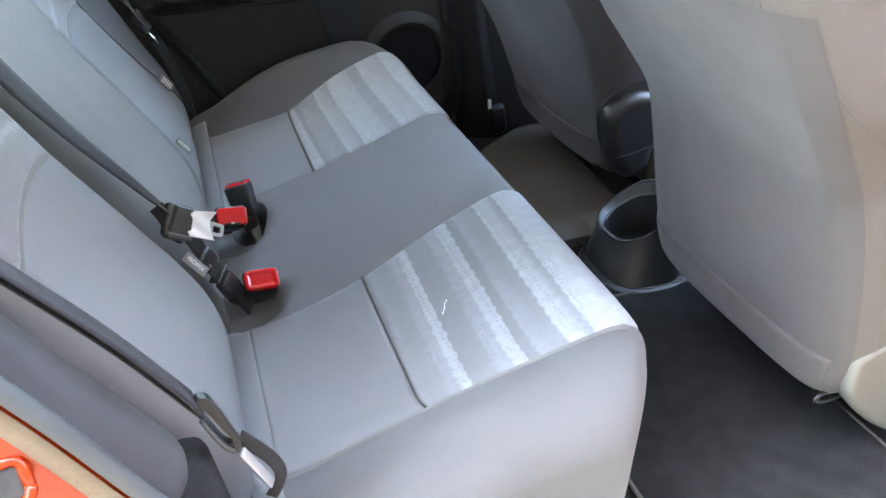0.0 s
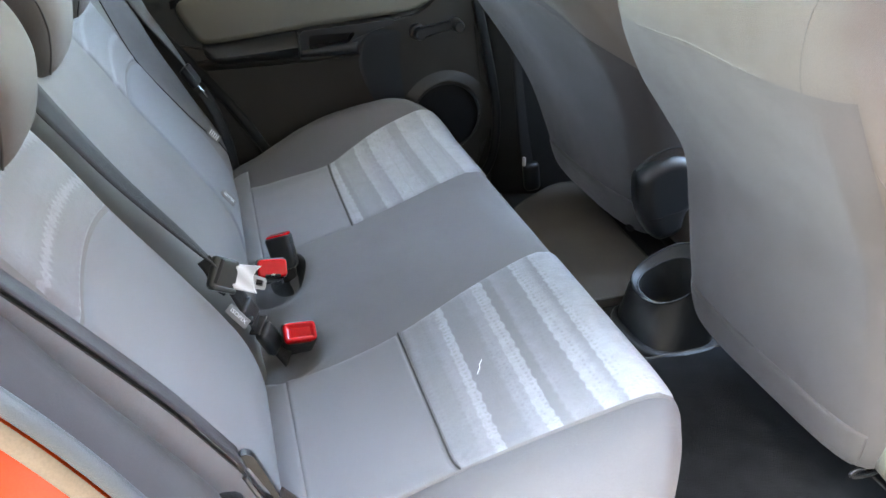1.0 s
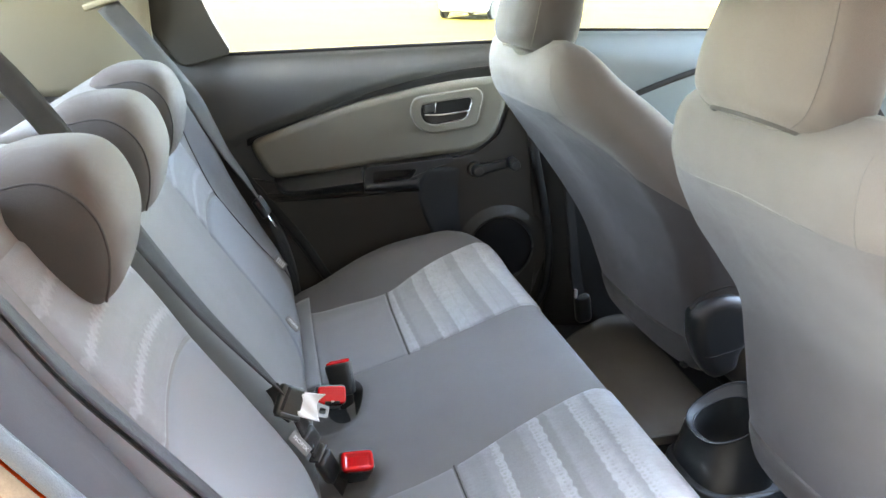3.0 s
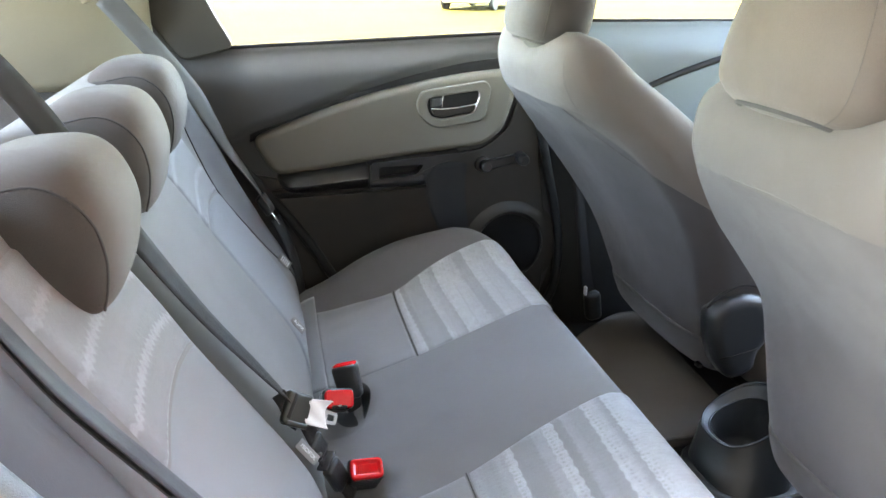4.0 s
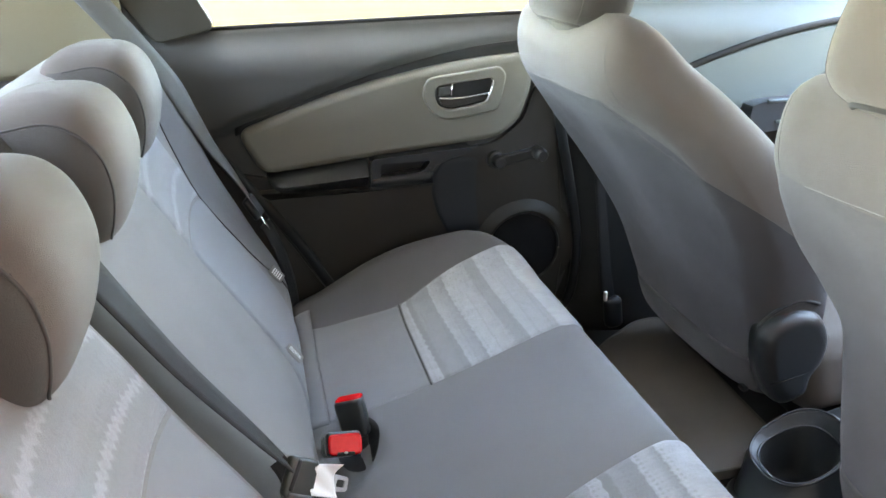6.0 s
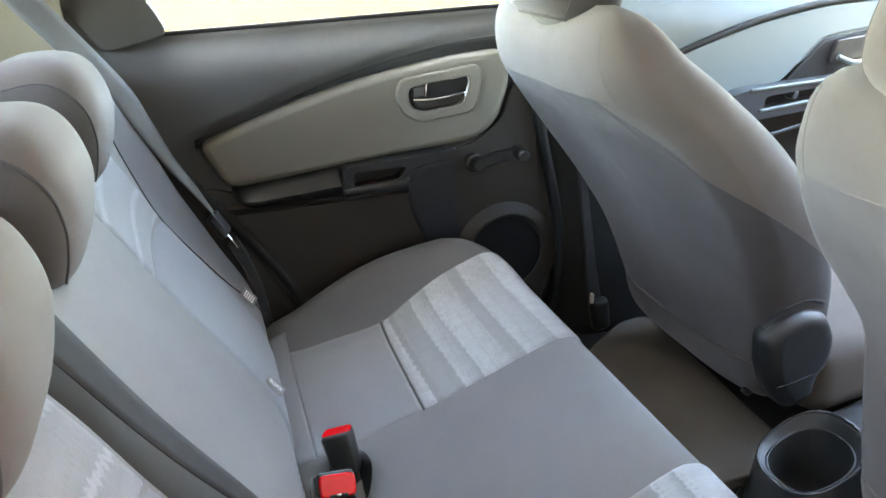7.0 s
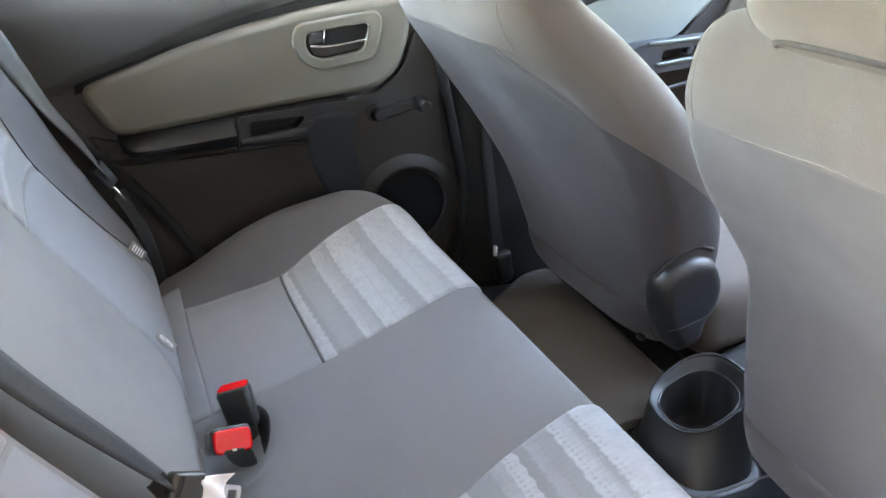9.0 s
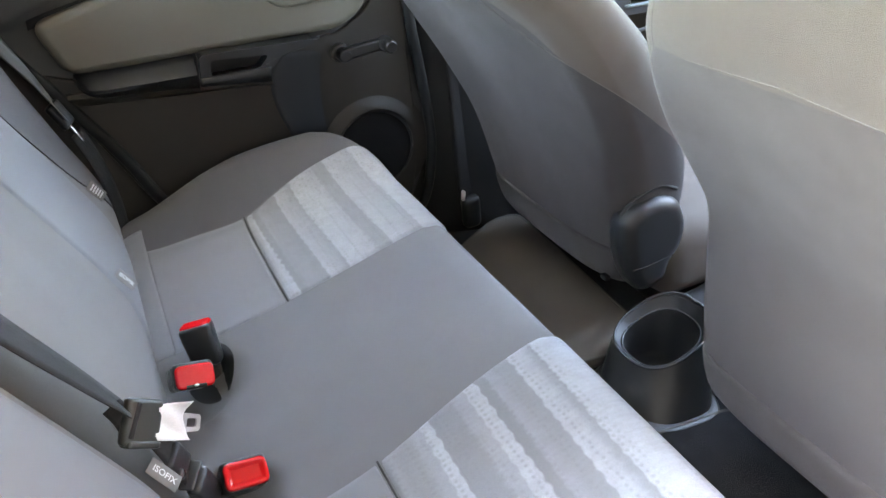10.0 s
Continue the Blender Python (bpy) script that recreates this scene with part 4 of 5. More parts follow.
def backrest(y0, y1, label, inserts, cloth=FABRIC_REAR, ahead=((0.0, 0.0), (1.0, 0.0)), foot=0.08, swell=None, bolster=None, widen=0.0):
    zs = [foot + (0.68 - foot) * i / 40 for i in range(41)]

    def roll(y, r):
        d = min(y - y0, y1 - y)
        q = 1 - min(1, max(d, 0) / r)
        return 1 - math.sqrt(max(0, 1 - q * q))

    def ring(y):
        out = []
        e = roll(y, 0.05)
        for z in zs:
            out.append((back_x(z, y) + interp(z, ahead) * (smoothstep(swell, swell + 0.16, y) if swell else 1) - 0.05 * e, y, z - 0.012 * e * smoothstep(0.4, 0.6, z)))
        zt, xt = out[-1][2], out[-1][0]
        for k in range(1, 9):
            w = k / 8 * math.pi
            out.append((xt - 0.05 + 0.05 * math.cos(w), y, zt + 0.035 * math.sin(w)))
        for z in (0.5, (0.5 + foot) / 2, foot):
            out.append((back_x(z, y) - 0.11, y, z))
        return out
    def swell_at(y, z):
        return interp(z, ahead) * smoothstep(swell, swell + 0.16, y) if swell else 0.0
    n = max(20, int((y1 - y0) * 60))
    yy = [y0 + 0.05 * (i / 8) ** 2 for i in range(8)] + [y0 + 0.05 + (y1 - y0 - 0.1) * i / n for i in range(n + 1)] + [y1 - 0.05 * (i / 8) ** 2 for i in range(7, -1, -1)]
    ob = part("backrest", loft([ring(y) for y in yy]), cloth, bench_seat, label)
    for a, b in inserts:
        def low(u, v, a=a, b=b):
            z = 0.145 + (0.475 - 0.9 * ((b - a) * (v - 0.5)) ** 2 - 0.145) * u
            e = math.sin(min(1, 40 * u, 40 * (1 - u)) * math.pi / 2) * math.sin(min(1, 24 * v, 24 * (1 - v)) * math.pi / 2)
            y = a + (b - a) * v
            return Vector((back_x(z, y) + swell_at(y, z) - 0.002 + 0.006 * e, y, z))

        def high(u, v, a=a, b=b):
            zb = 0.478 - 0.9 * ((b - a) * (v - 0.5)) ** 2
            z = zb + (0.665 - zb) * u
            e = math.sin(min(1, 40 * u, 40 * (1 - u)) * math.pi / 2) * math.sin(min(1, 24 * v, 24 * (1 - v)) * math.pi / 2)
            y = a + (b - a) * v + widen * v * smoothstep(0.0, 0.8, u)
            return Vector((back_x(z, y) + swell_at(y, z) - 0.002 + 0.006 * e, y, z))
        part("plain_panel", patch(low, 60, 40), FABRIC_MID, ob, "plain grey fabric panel")
        part("striped_panel", patch(high, 60, 40), STRIPE_BACK, ob, "grey fabric panel with pale zigzag stripes")
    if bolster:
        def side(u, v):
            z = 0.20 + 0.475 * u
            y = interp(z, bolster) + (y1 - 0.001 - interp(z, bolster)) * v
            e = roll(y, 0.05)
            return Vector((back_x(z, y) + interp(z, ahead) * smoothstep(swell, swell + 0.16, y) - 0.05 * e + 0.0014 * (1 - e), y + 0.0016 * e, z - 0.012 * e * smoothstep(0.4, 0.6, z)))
        part("side_bolster", patch(side, 60, 60), FABRIC_END_SHADED, ob, "bolster beside the door, toned darker")
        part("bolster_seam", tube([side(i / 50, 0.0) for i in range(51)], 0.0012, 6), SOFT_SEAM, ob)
    return ob


backrest(0.620, 0.962, "narrow fabric backrest", [(0.655, 0.92)])
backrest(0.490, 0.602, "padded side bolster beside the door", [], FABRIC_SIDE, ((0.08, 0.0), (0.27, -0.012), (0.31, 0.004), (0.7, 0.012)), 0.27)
# block added to darken the shaded gap between bolster and seat base
structure("bolster_gap_fill", rbox(0.09, 0.10, 0.20, 0.02, pose(-0.075, 0.548, 0.19, 0, -8, 0)), CARPET, "black block added in the shaded gap below the bolster", "trim")
backrest(0.985, 1.818, "wide fabric backrest", [(1.345, 1.605)], FABRIC_REAR, ((0.08, 0.0), (0.3, 0.0), (0.41, 0.014), (0.52, 0.030), (0.64, 0.044), (0.7, 0.048)), 0.08, 1.60, ((0.20, 1.75), (0.26, 1.685), (0.30, 1.645), (0.36, 1.618), (0.46, 1.604), (0.50, 1.62), (0.56, 1.655), (0.62, 1.685), (0.68, 1.70)), 0.03)



def headrest(y, label):
    """A rear headrest that hooks over the backrest: wide rounded head, narrower foot, cheeks inside a seam darkened for
    shade.
    """
    ob = thing("rear_headrest", label, "headrest", "rear headrests", at=(-0.29, y, 0.6))
    prof = ((0.0, 0.573, -0.230, 0.03, 0.056), (0.05, 0.577, -0.222, 0.060, 0.074), (0.14, 0.592, -0.211, 0.085, 0.091), (0.3, 0.625, -0.202, 0.108, 0.106), (0.5, 0.66, -0.199, 0.126, 0.112), (0.72, 0.696, -0.208, 0.14, 0.108), (0.88, 0.720, -0.222, 0.125, 0.090), (0.96, 0.732, -0.240, 0.09, 0.066), (1.0, 0.737, -0.265, 0.04, 0.034))
    rings = []
    for k in range(61):
        t = k / 60
        z, xf, dp, hw = (interp(t, [(q[0], q[i]) for q in prof]) for i in (1, 2, 3, 4))
        rings.append([(xf - dp / 2 + px, y + py, z + 0.10 * (xf - dp / 2 + px - xf)) for px, py in superring(80, dp / 2, hw, 3.6)])
    line = spline2(((-0.226, 0.578), (-0.217, 0.606), (-0.212, 0.642), (-0.218, 0.676), (-0.237, 0.701), (-0.267, 0.712), (-0.310, 0.706)), 6)
    region = line + [(-0.42, 0.69), (-0.42, 0.50), (-0.24, 0.50)]

    def inside(x, z):
        hit = False
        for (xa, za), (xb, zb) in zip(region, region[1:] + region[:1]):
            if (za > z) != (zb > z) and x < (xb - xa) * (z - za) / (zb - za) + xa:
                hit = not hit
        return hit
    bm = loft(rings)
    cheeks = {-1: bmesh.new(), 1: bmesh.new()}
    gone = []
    for f in bm.faces:
        c, f_n = f.calc_center_median(), f.normal
        if len(f.verts) == 4 and abs(c.y - y) > 0.03 and inside(c.x, c.z):
            side = cheeks[1 if c.y > y else -1]
            side.faces.new([side.verts.new(v.co) for v in f.verts])
            gone.append(f)
    bmesh.ops.delete(bm, geom=gone, context="FACES")
    part("pad", bm, FABRIC_HEAD, ob)
    for side in cheeks.values():
        bmesh.ops.remove_doubles(side, verts=side.verts[:], dist=1e-6)
        part("cheek", side, FABRIC_HEAD_SHADED, ob, "side of the headrest, darkened for its shade")
    for sgn in (-1, 1):
        pts = []
        for x, z in line:
            t = min(range(201), key=lambda k: abs(interp(k / 200, [(q[0], q[1]) for q in prof]) + 0.1 * (x + 0.21) - z)) / 200
            xf, dp, hw = (interp(t, [(q[0], q[i]) for q in prof]) for i in (2, 3, 4))
            q = min(0.999, abs((x - xf + dp / 2) / (dp / 2)))
            pts.append((x, y + sgn * (hw * (1 - q ** 3.6) ** (1 / 3.6) + 0.0002), z))
        part("seam", tube(pts, 0.0016, 6), SOFT_SEAM, ob)
    for dy in (-0.05, 0.05):
        part("post", tube([(-0.30, y + dy, 0.56), (-0.29, y + dy, 0.66)], 0.006, 10), CHROME, ob)
    return ob


for y, up in ((0.836, 0.0), (1.156, 0.004), (1.476, 0.012)):
    headrest(y, "padded grey fabric headrest on the rear backrest").location.z += up

# =====================================================================
# front seats
# =====================================================================


def front_seat(y, rows, head, label, inner, panel_cloth, head_cloth, scoop=0.0, saddle=0.0, bend=((0.0, 3.8), (1.0, 3.8))):
    """rows: height, place of the back face, depth, half width; inner: the side (+1, -1) that faces the car's middle;
    scoop: hollow of the back below the yoke; bend: how square its inner rear corner is, by height; saddle: dip of the top under the headrest."""
    ob = thing("front_seat_unit", label, "car seat", "front seats", at=(rows[0][1] + 0.1, y, 0.0))

    def at(z):
        return [interp(z, [(r[0], r[i]) for r in rows]) for i in (1, 2, 3)]
    z0, z1 = rows[0][0], rows[-1][0]
    zs = [z0 + (z1 - z0) * k / 60 for k in range(61)]

    def section(dp, hw, z):
        """Outline of the back at one height: round towards the rear corners, squarer in front."""
        front, rear, outer = superring(96, dp / 2, hw, 3.8), superring(96, dp / 2, hw, interp(z, bend)), superring(96, dp / 2, hw, 4.6)
        return [a if a[0] >= 0 else b if a[1] * inner > 0 else c for a, b, c in zip(front, rear, outer)]
    zy = rows[-5][0]

    def hollow(z, q):
        """How far the back is drawn in at height z; q runs from 0 at its middle to 1 at its side."""
        return scoop * interp(z, ((z0, 0.0), (z0 + 0.12, 0.30), (zy - 0.24, 0.80), (zy - 0.09, 1.0), (zy - 0.015, 0.10), (zy, 0.0))) * max(0, 1 - (q / 0.86) ** 4)
    rings = []
    for z in zs:
        xb, dp, hw = at(z)
        dip = saddle * smoothstep(z1 - 0.10, z1 - 0.01, z)
        rings.append([(xb + dp / 2 + px + (hollow(z, abs(py) / hw) if px < 0 else 0), y + py, z - dip * max(0, 1 - (py / 0.165) ** 2) ** 2) for px, py in section(dp, hw, z)])
    part("backrest", loft(rings), FABRIC_FRONT, ob)

    def on_back(yy, z, h=0.0):
        xb, dp, hw = at(z)
        q, corner = min(1, abs(yy - y) / hw), interp(z, bend) if (yy - y) * inner > 0 else 4.6
        return Vector((xb + dp / 2 - (dp / 2 + h) * (1 - q ** corner) ** (1 / corner) + hollow(z, q), yy, z))
    def panel(u, v):
        """The cloth panel of the back below the yoke, out to the side seam."""
        z = z0 + 0.012 + (zy - 0.006 - z0 - 0.012) * v
        xb, dp, hw = at(z)
        t = (zy - 0.01 - z) / 0.38
        k = interp(t, ((0, 0.06), (0.3, 0.30), (0.55, 0.60), (0.75, 0.80), (1, 0.82)))
        p = interp(z, bend)
        far_end, near_end = 1.25, math.acos(math.copysign(abs(1 - 2 * k) ** ((p if k < 0.5 else 3.8) / 2), 1 - 2 * k))
        w = -far_end + (far_end + near_end) * u
        c, sn = math.cos(w), math.sin(w)
        q = 3.8 if c < 0 else p if w > 0 else 4.6
        px, py = -(dp / 2 + 0.0012) * math.copysign(abs(c) ** (2 / q), c), (hw + 0.0012) * math.copysign(abs(sn) ** (2 / q), sn) * inner
        return Vector((xb + dp / 2 + px + (hollow(z, abs(py) / (hw + 0.0012)) if px < 0 else 0), y + py, z))
    part("back_panel", patch(panel, 60, 50), panel_cloth, ob, "darker panel of the back below the yoke")
    # yoke seam across the back, and two short upright seams above it
    part("yoke_seam", tube([on_back(y + 0.188 * (t / 15 - 1), zy - 0.010 * abs(t / 15 - 1), -0.0003) for t in range(31)], 0.0008, 6), PALE_SEAM, ob)
    for s in (-1, 1):
        part("upright_seam", tube([on_back(y + s * (0.190 - 0.002 * t / 12), zy - 0.008 + 0.098 * t / 12, -0.0004) for t in range(13)], 0.0007, 6), FAINT_SEAM, ob)

        def side_pt(t):
            z = zy - 0.01 - 0.38 * t
            corner = interp(z, bend) if s == inner else 4.6
            xb, dp, hw = at(z)
            k = interp(t, ((0, 0.06), (0.3, 0.30), (0.55, 0.60), (0.75, 0.80), (1, 0.82)))
            px = -dp / 2 + dp * k
            q = min(1, abs(2 * px / dp))
            return Vector((xb + dp / 2 + px, y + s * (hw + 0.0005) * (1 - q ** (corner if px < 0 else 3.8)) ** (1 / (corner if px < 0 else 3.8)), z))
        part("side_seam", tube([side_pt(t / 30) for t in range(31)], 0.0006, 6), PALE_SEAM, ob)
    # lower flap seam
    zl = rows[1][0] + 0.055
    def hem(u, v):
        z = z0 + 0.006 + (zl + 0.004 * (2 * u - 1) ** 2 - z0 - 0.006) * v
        return on_back(y + 0.92 * at(z)[2] * (2 * u - 1), z, 0.0020 + 0.004 * math.sin(min(1, 10 * (1 - v)) * math.pi / 2))
    part("lower_hem", shell(hem, 40, 16, (0.003, 0, 0)), panel_cloth, ob, "proud cloth hem along the foot of the back")
    # headrest
    hx, hz, hd, hh, lean = head
    # black puck added to stand for the shaded gap under the headrest
    part("headrest_gap_shade", loft([[(hx + (0.016 if y > MID else 0.035) + px, y + py, hz - 0.03 + 0.05 * k / 4) for px, py in superring(32, hd * 0.30, 0.095, 2.6)] for k in range(5)]), BLACK_MATT, ob, "black puck for the shade between headrest and seat back")
    hr = []
    for k in range(33):
        t = (k / 32) ** 1.5
        w = interp(t, ((0, 0.05), (0.015, 0.085), (0.05, 0.112), (0.12, 0.128), (0.3, 0.130), (0.6, 0.112), (0.85, 0.085), (0.96, 0.06), (1, 0.03)))
        d = hd * interp(t, ((0, 0.4), (0.015, 0.68), (0.05, 0.88), (0.14, 1.0), (0.4, 1.0), (0.8, 0.8), (0.95, 0.5), (1, 0.2)))
        cx = hx + 0.05 * t
        hr.append([(cx + px, y + py, hz + hh * t - lean * px * (1 - t)) for px, py in superring(48, d / 2, w, 2.8)])
    pad = part("headrest_pad", loft(hr), head_cloth, ob)
    # dark tube draws the shade in the crease round the headrest's bottom
    part("headrest_crease_shade", tube([Vector(q) for q in hr[2] + hr[2][:1]], 0.0035, 6), SOFT_SEAM, ob)
    for s in (-1, 1):
        part("headrest_seam", tube([Vector(hr[k][24 - s * 8]) + Vector((-0.0002, 0, 0)) for k in range(2, 30)], 0.0007, 6), FAINT_SEAM, ob)
        part("headrest_post", tube([(hx, y + s * 0.06, hz - 0.09), (hx, y + s * 0.06, hz + 0.05)], 0.006, 10), BLACK, ob)
    # seat cushion in front of the back
    xb = rows[1][1]
    part("seat_cushion", rbox(0.52, 0.50, 0.16, 0.05, pose(xb + 0.36, y, 0.16, 0, -7, 0), 4), FABRIC_FRONT, ob)
    part("seat_rail_frame", rbox(0.44, 0.40, 0.10, 0.02, pose(xb + 0.40, y, 0.03)), BLACK_MATT, ob)
    # reclining hinge covers on both sides
    prof = rounded([(xb - 0.015, 0.15), (xb - 0.020, 0.260), (xb + 0.015, 0.302), (xb + 0.10, 0.272), (xb + 0.14, 0.215), (xb + 0.125, 0.12), (xb + 0.05, 0.085), (xb + 0.0, 0.105)], 0.04)
    for s in (-1, 1):
        yo = y + s * 0.215
        dx = (0.0 if y > MID else 0.09) if s == inner else (0.07 if y > MID else 0.0)
        outline = rounded([(0.774, 0.11), (0.766, 0.178), (0.805, 0.196), (0.89, 0.212), (0.95, 0.18), (0.95, 0.09), (0.90, 0.0), (0.835, 0.045)], 0.025) if y < MID and s != inner else prof if y < MID or s != inner else rounded([(0.772, 0.256), (0.797, 0.282), (0.845, 0.300), (0.892, 0.284), (0.920, 0.232), (0.912, 0.180), (0.895, 0.160), (0.893, 0.120), (0.838, 0.096), (0.800, 0.145), (0.778, 0.200)], 0.03)
        cov = part("hinge_cover", slab(outline, lambda a, b, d: (a + dx, yo + s * d, b), 0.024 if y < MID and s != inner else 0.048, 0.012 if y < MID and s != inner else 0.026, 7), BLACK if s == inner else COVER_GREY, ob, "black plastic hinge cover" if s == inner else "grey plastic hinge cover")
        if s == inner and y > MID:
            part("cover_gap", tube(spline([(0.768, y - 0.2405, 0.268), (0.797, y - 0.2415, 0.294), (0.845, y - 0.2425, 0.312), (0.885, y - 0.2425, 0.302)]), 0.004, 6), BLACK_MATT, cov)
        if s == inner:
            part("cover_split", tube([(xb + dx + 0.012, yo + s * 0.0470, 0.161), (xb + dx + 0.04, yo + s * 0.0478, 0.164), (xb + dx + 0.098, yo + s * 0.0465, 0.178)], 0.0016, 6), BLACK_MATT, cov)
        if y < MID and s != inner:
            part("tether_hook", tube([(0.793 + 0.027 * math.cos(a * math.pi / 10), 0.600, 0.077 + 0.009 * math.sin(a * math.pi / 10)) for a in range(21)], 0.0032, 6), BLACK, ob, "black tether hook")
        if s == inner and y > MID:
            part("bolt", rbox(0.012, 0.018, 0.010, 0.003, pose(xb + 0.012, y + s * 0.19, rows[0][0] + 0.02)), DEEP_BLACK, ob)
    return ob


DRIVER = ((0.075, 0.775, 0.10, 0.195), (0.11, 0.745, 0.17, 0.222), (0.2, 0.722, 0.20, 0.237), (0.33, 0.690, 0.21, 0.235), (0.42, 0.662, 0.21, 0.229), (0.48, 0.622, 0.205, 0.235), (0.55, 0.572, 0.20, 0.245), (0.65, 0.520, 0.185, 0.238), (0.70, 0.510, 0.16, 0.222), (0.735, 0.516, 0.14, 0.212), (0.757, 0.535, 0.09, 0.19), (0.768, 0.56, 0.03, 0.16))
PASSENGER = ((0.09, 0.815, 0.10, 0.195), (0.12, 0.79, 0.15, 0.222), (0.2, 0.758, 0.19, 0.235), (0.33, 0.698, 0.25, 0.245), (0.45, 0.615, 0.285, 0.250), (0.56, 0.528, 0.288, 0.250), (0.665, 0.455, 0.234, 0.243), (0.72, 0.440, 0.170, 0.230), (0.762, 0.445, 0.115, 0.216), (0.782, 0.456, 0.075, 0.195), (0.793, 0.475, 0.025, 0.16))
front_seat(0.797, DRIVER, (0.540, 0.730, 0.13, 0.28, 0.42), "warm grey fabric front seat with its headrest beside the open door", 1, FABRIC_BACK, FABRIC_FRONT, 0.022)
# panel and headrest cloths here are darkened copies: the far seat's shade is in their colour
front_seat(1.505, PASSENGER, (0.478, 0.758, 0.13, 0.27, 0.2), "warm grey fabric front seat by the far door", -1, FABRIC_BACK_SHADED, FABRIC_HEAD_SHADED, 0.040, 0.030, ((0.09, 2.8), (0.30, 2.4), (0.40, 1.8), (0.58, 1.7), (0.66, 2.6), (0.72, 3.4), (0.80, 3.4)))

# =====================================================================
# cup holder at the end of the centre console
# =====================================================================
cup = thing("cup_holder", "black plastic cup holder at the console's rear end", "cup holder", at=(0.83, 1.18, -0.03))


def cup_ring(z, rx, ry, slope=0.0, cx=0.828, cy=1.172, p=2.5, n=56):
    return [Vector((cx + px, cy + py, z + slope * px)) for px, py in superring(n, rx, ry, p)]


# the outer rim rises to the front of the car, round a lower inner lip
part("body", loft([cup_ring(-0.035, 0.084, 0.094, 0, 0.806, 1.138, 3), cup_ring(-0.02, 0.083, 0.092, 0, 0.808, 1.142, 3), cup_ring(0.015, 0.080, 0.087, 0.2, 0.818, 1.156, 2.7), cup_ring(0.055, 0.077, 0.081, 0.45), cup_ring(0.070, 0.0735, 0.0785, 0.55), cup_ring(0.0735, 0.0715, 0.0765, 0.55), cup_ring(0.070, 0.0685, 0.0735, 0.53), cup_ring(0.058, 0.0625, 0.066, 0.46, 0.829), cup_ring(0.055, 0.060, 0.061, 0.44, 0.829)], False), BLACK, cup)
# inner wall of the cup, its depth's shade put into a blacker colour
part("liner", loft([cup_ring(0.0555, 0.0605, 0.0615, 0.44, 0.829), cup_ring(0.050, 0.0575, 0.058, 0.42, 0.829), cup_ring(-0.010, 0.050, 0.048, 0.0, 0.832), cup_ring(-0.022, 0.044, 0.042, 0.0, 0.832), cup_ring(-0.025, 0.020, 0.020, 0.0, 0.832), cup_ring(-0.025, 0.001, 0.001, 0.0, 0.832)], False), DEEP_BLACK, cup, "inside of the cup, blackened for its shade")
part("base_flange", loft([cup_ring(-0.038, 0.095, 0.106, 0, 0.801, 1.132, 3), cup_ring(-0.028, 0.094, 0.105, 0, 0.801, 1.132, 3), cup_ring(-0.025, 0.091, 0.102, 0, 0.801, 1.132, 3), cup_ring(-0.027, 0.082, 0.092, 0, 0.806, 1.138, 3)], False), BLACK, cup)
edge = cup_ring(0.0735, 0.0725, 0.0775, 0.55)
part("rim", tube(edge + edge[:1], 0.0026, 8), GLOSS_RIM, cup)
edge = cup_ring(0.0565, 0.0610, 0.0615, 0.44, 0.829)
part("inner_lip", tube(edge + edge[:1], 0.0022, 8), GLOSS_RIM, cup)
part("shelf", rbox(0.14, 0.13, 0.05, 0.015, pose(0.985, 1.172, 0.085, 0, -14, 0)), BLACK, cup)
console = thing("centre_console", "black plastic centre console between the front seats", "console", at=(1.2, 1.17, 0))
part("body", shell(lambda u, v: Vector((0.90 + 0.8 * u, 1.085 + 0.17 * v, 0.055 + 0.09 * smoothstep(0.0, 0.25, u) - 0.05 * (2 * v - 1) ** 4)), 20, 12, (0, 0, -0.12)), BLACK, console)
part("side", rbox(0.8, 0.16, 0.12, 0.02, pose(1.32, 1.17, 0.02)), BLACK_MATT, console)

# floor mats
FAR_MAT = [(0.50, 1.24), (0.893, 1.24), (0.902, 1.40), (0.917, 1.62), (0.926, 1.835), (0.85, 1.825), (0.72, 1.735), (0.66, 1.67), (0.50, 1.66)]
NEAR_MAT = [(0.50, 0.45), (0.90, 0.45), (0.90, 1.04), (0.50, 1.04)]
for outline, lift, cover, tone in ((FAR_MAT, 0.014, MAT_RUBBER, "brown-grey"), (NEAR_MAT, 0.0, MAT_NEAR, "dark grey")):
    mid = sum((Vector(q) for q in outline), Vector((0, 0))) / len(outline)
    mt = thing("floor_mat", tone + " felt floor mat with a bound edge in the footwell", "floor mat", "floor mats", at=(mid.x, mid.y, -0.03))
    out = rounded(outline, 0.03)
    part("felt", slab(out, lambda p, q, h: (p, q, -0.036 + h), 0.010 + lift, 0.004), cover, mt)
    part("binding", tube([(q[0], q[1], -0.028 + lift) for q in out + out[:1]], 0.004, 6), BINDING, mt)

# =====================================================================
# belts and buckles
# =====================================================================


def axes(at, along, face):
    """A pose whose x runs along, and whose z looks as nearly as can be towards face."""
    a = Vector(along).normalized()
    f = (Vector(face) - a * Vector(face).dot(a)).normalized()
    b = f.cross(a)
    return Matrix(((a.x, b.x, f.x, at[0]), (a.y, b.y, f.y, at[1]), (a.z, b.z, f.z, at[2]), (0, 0, 0, 1)))


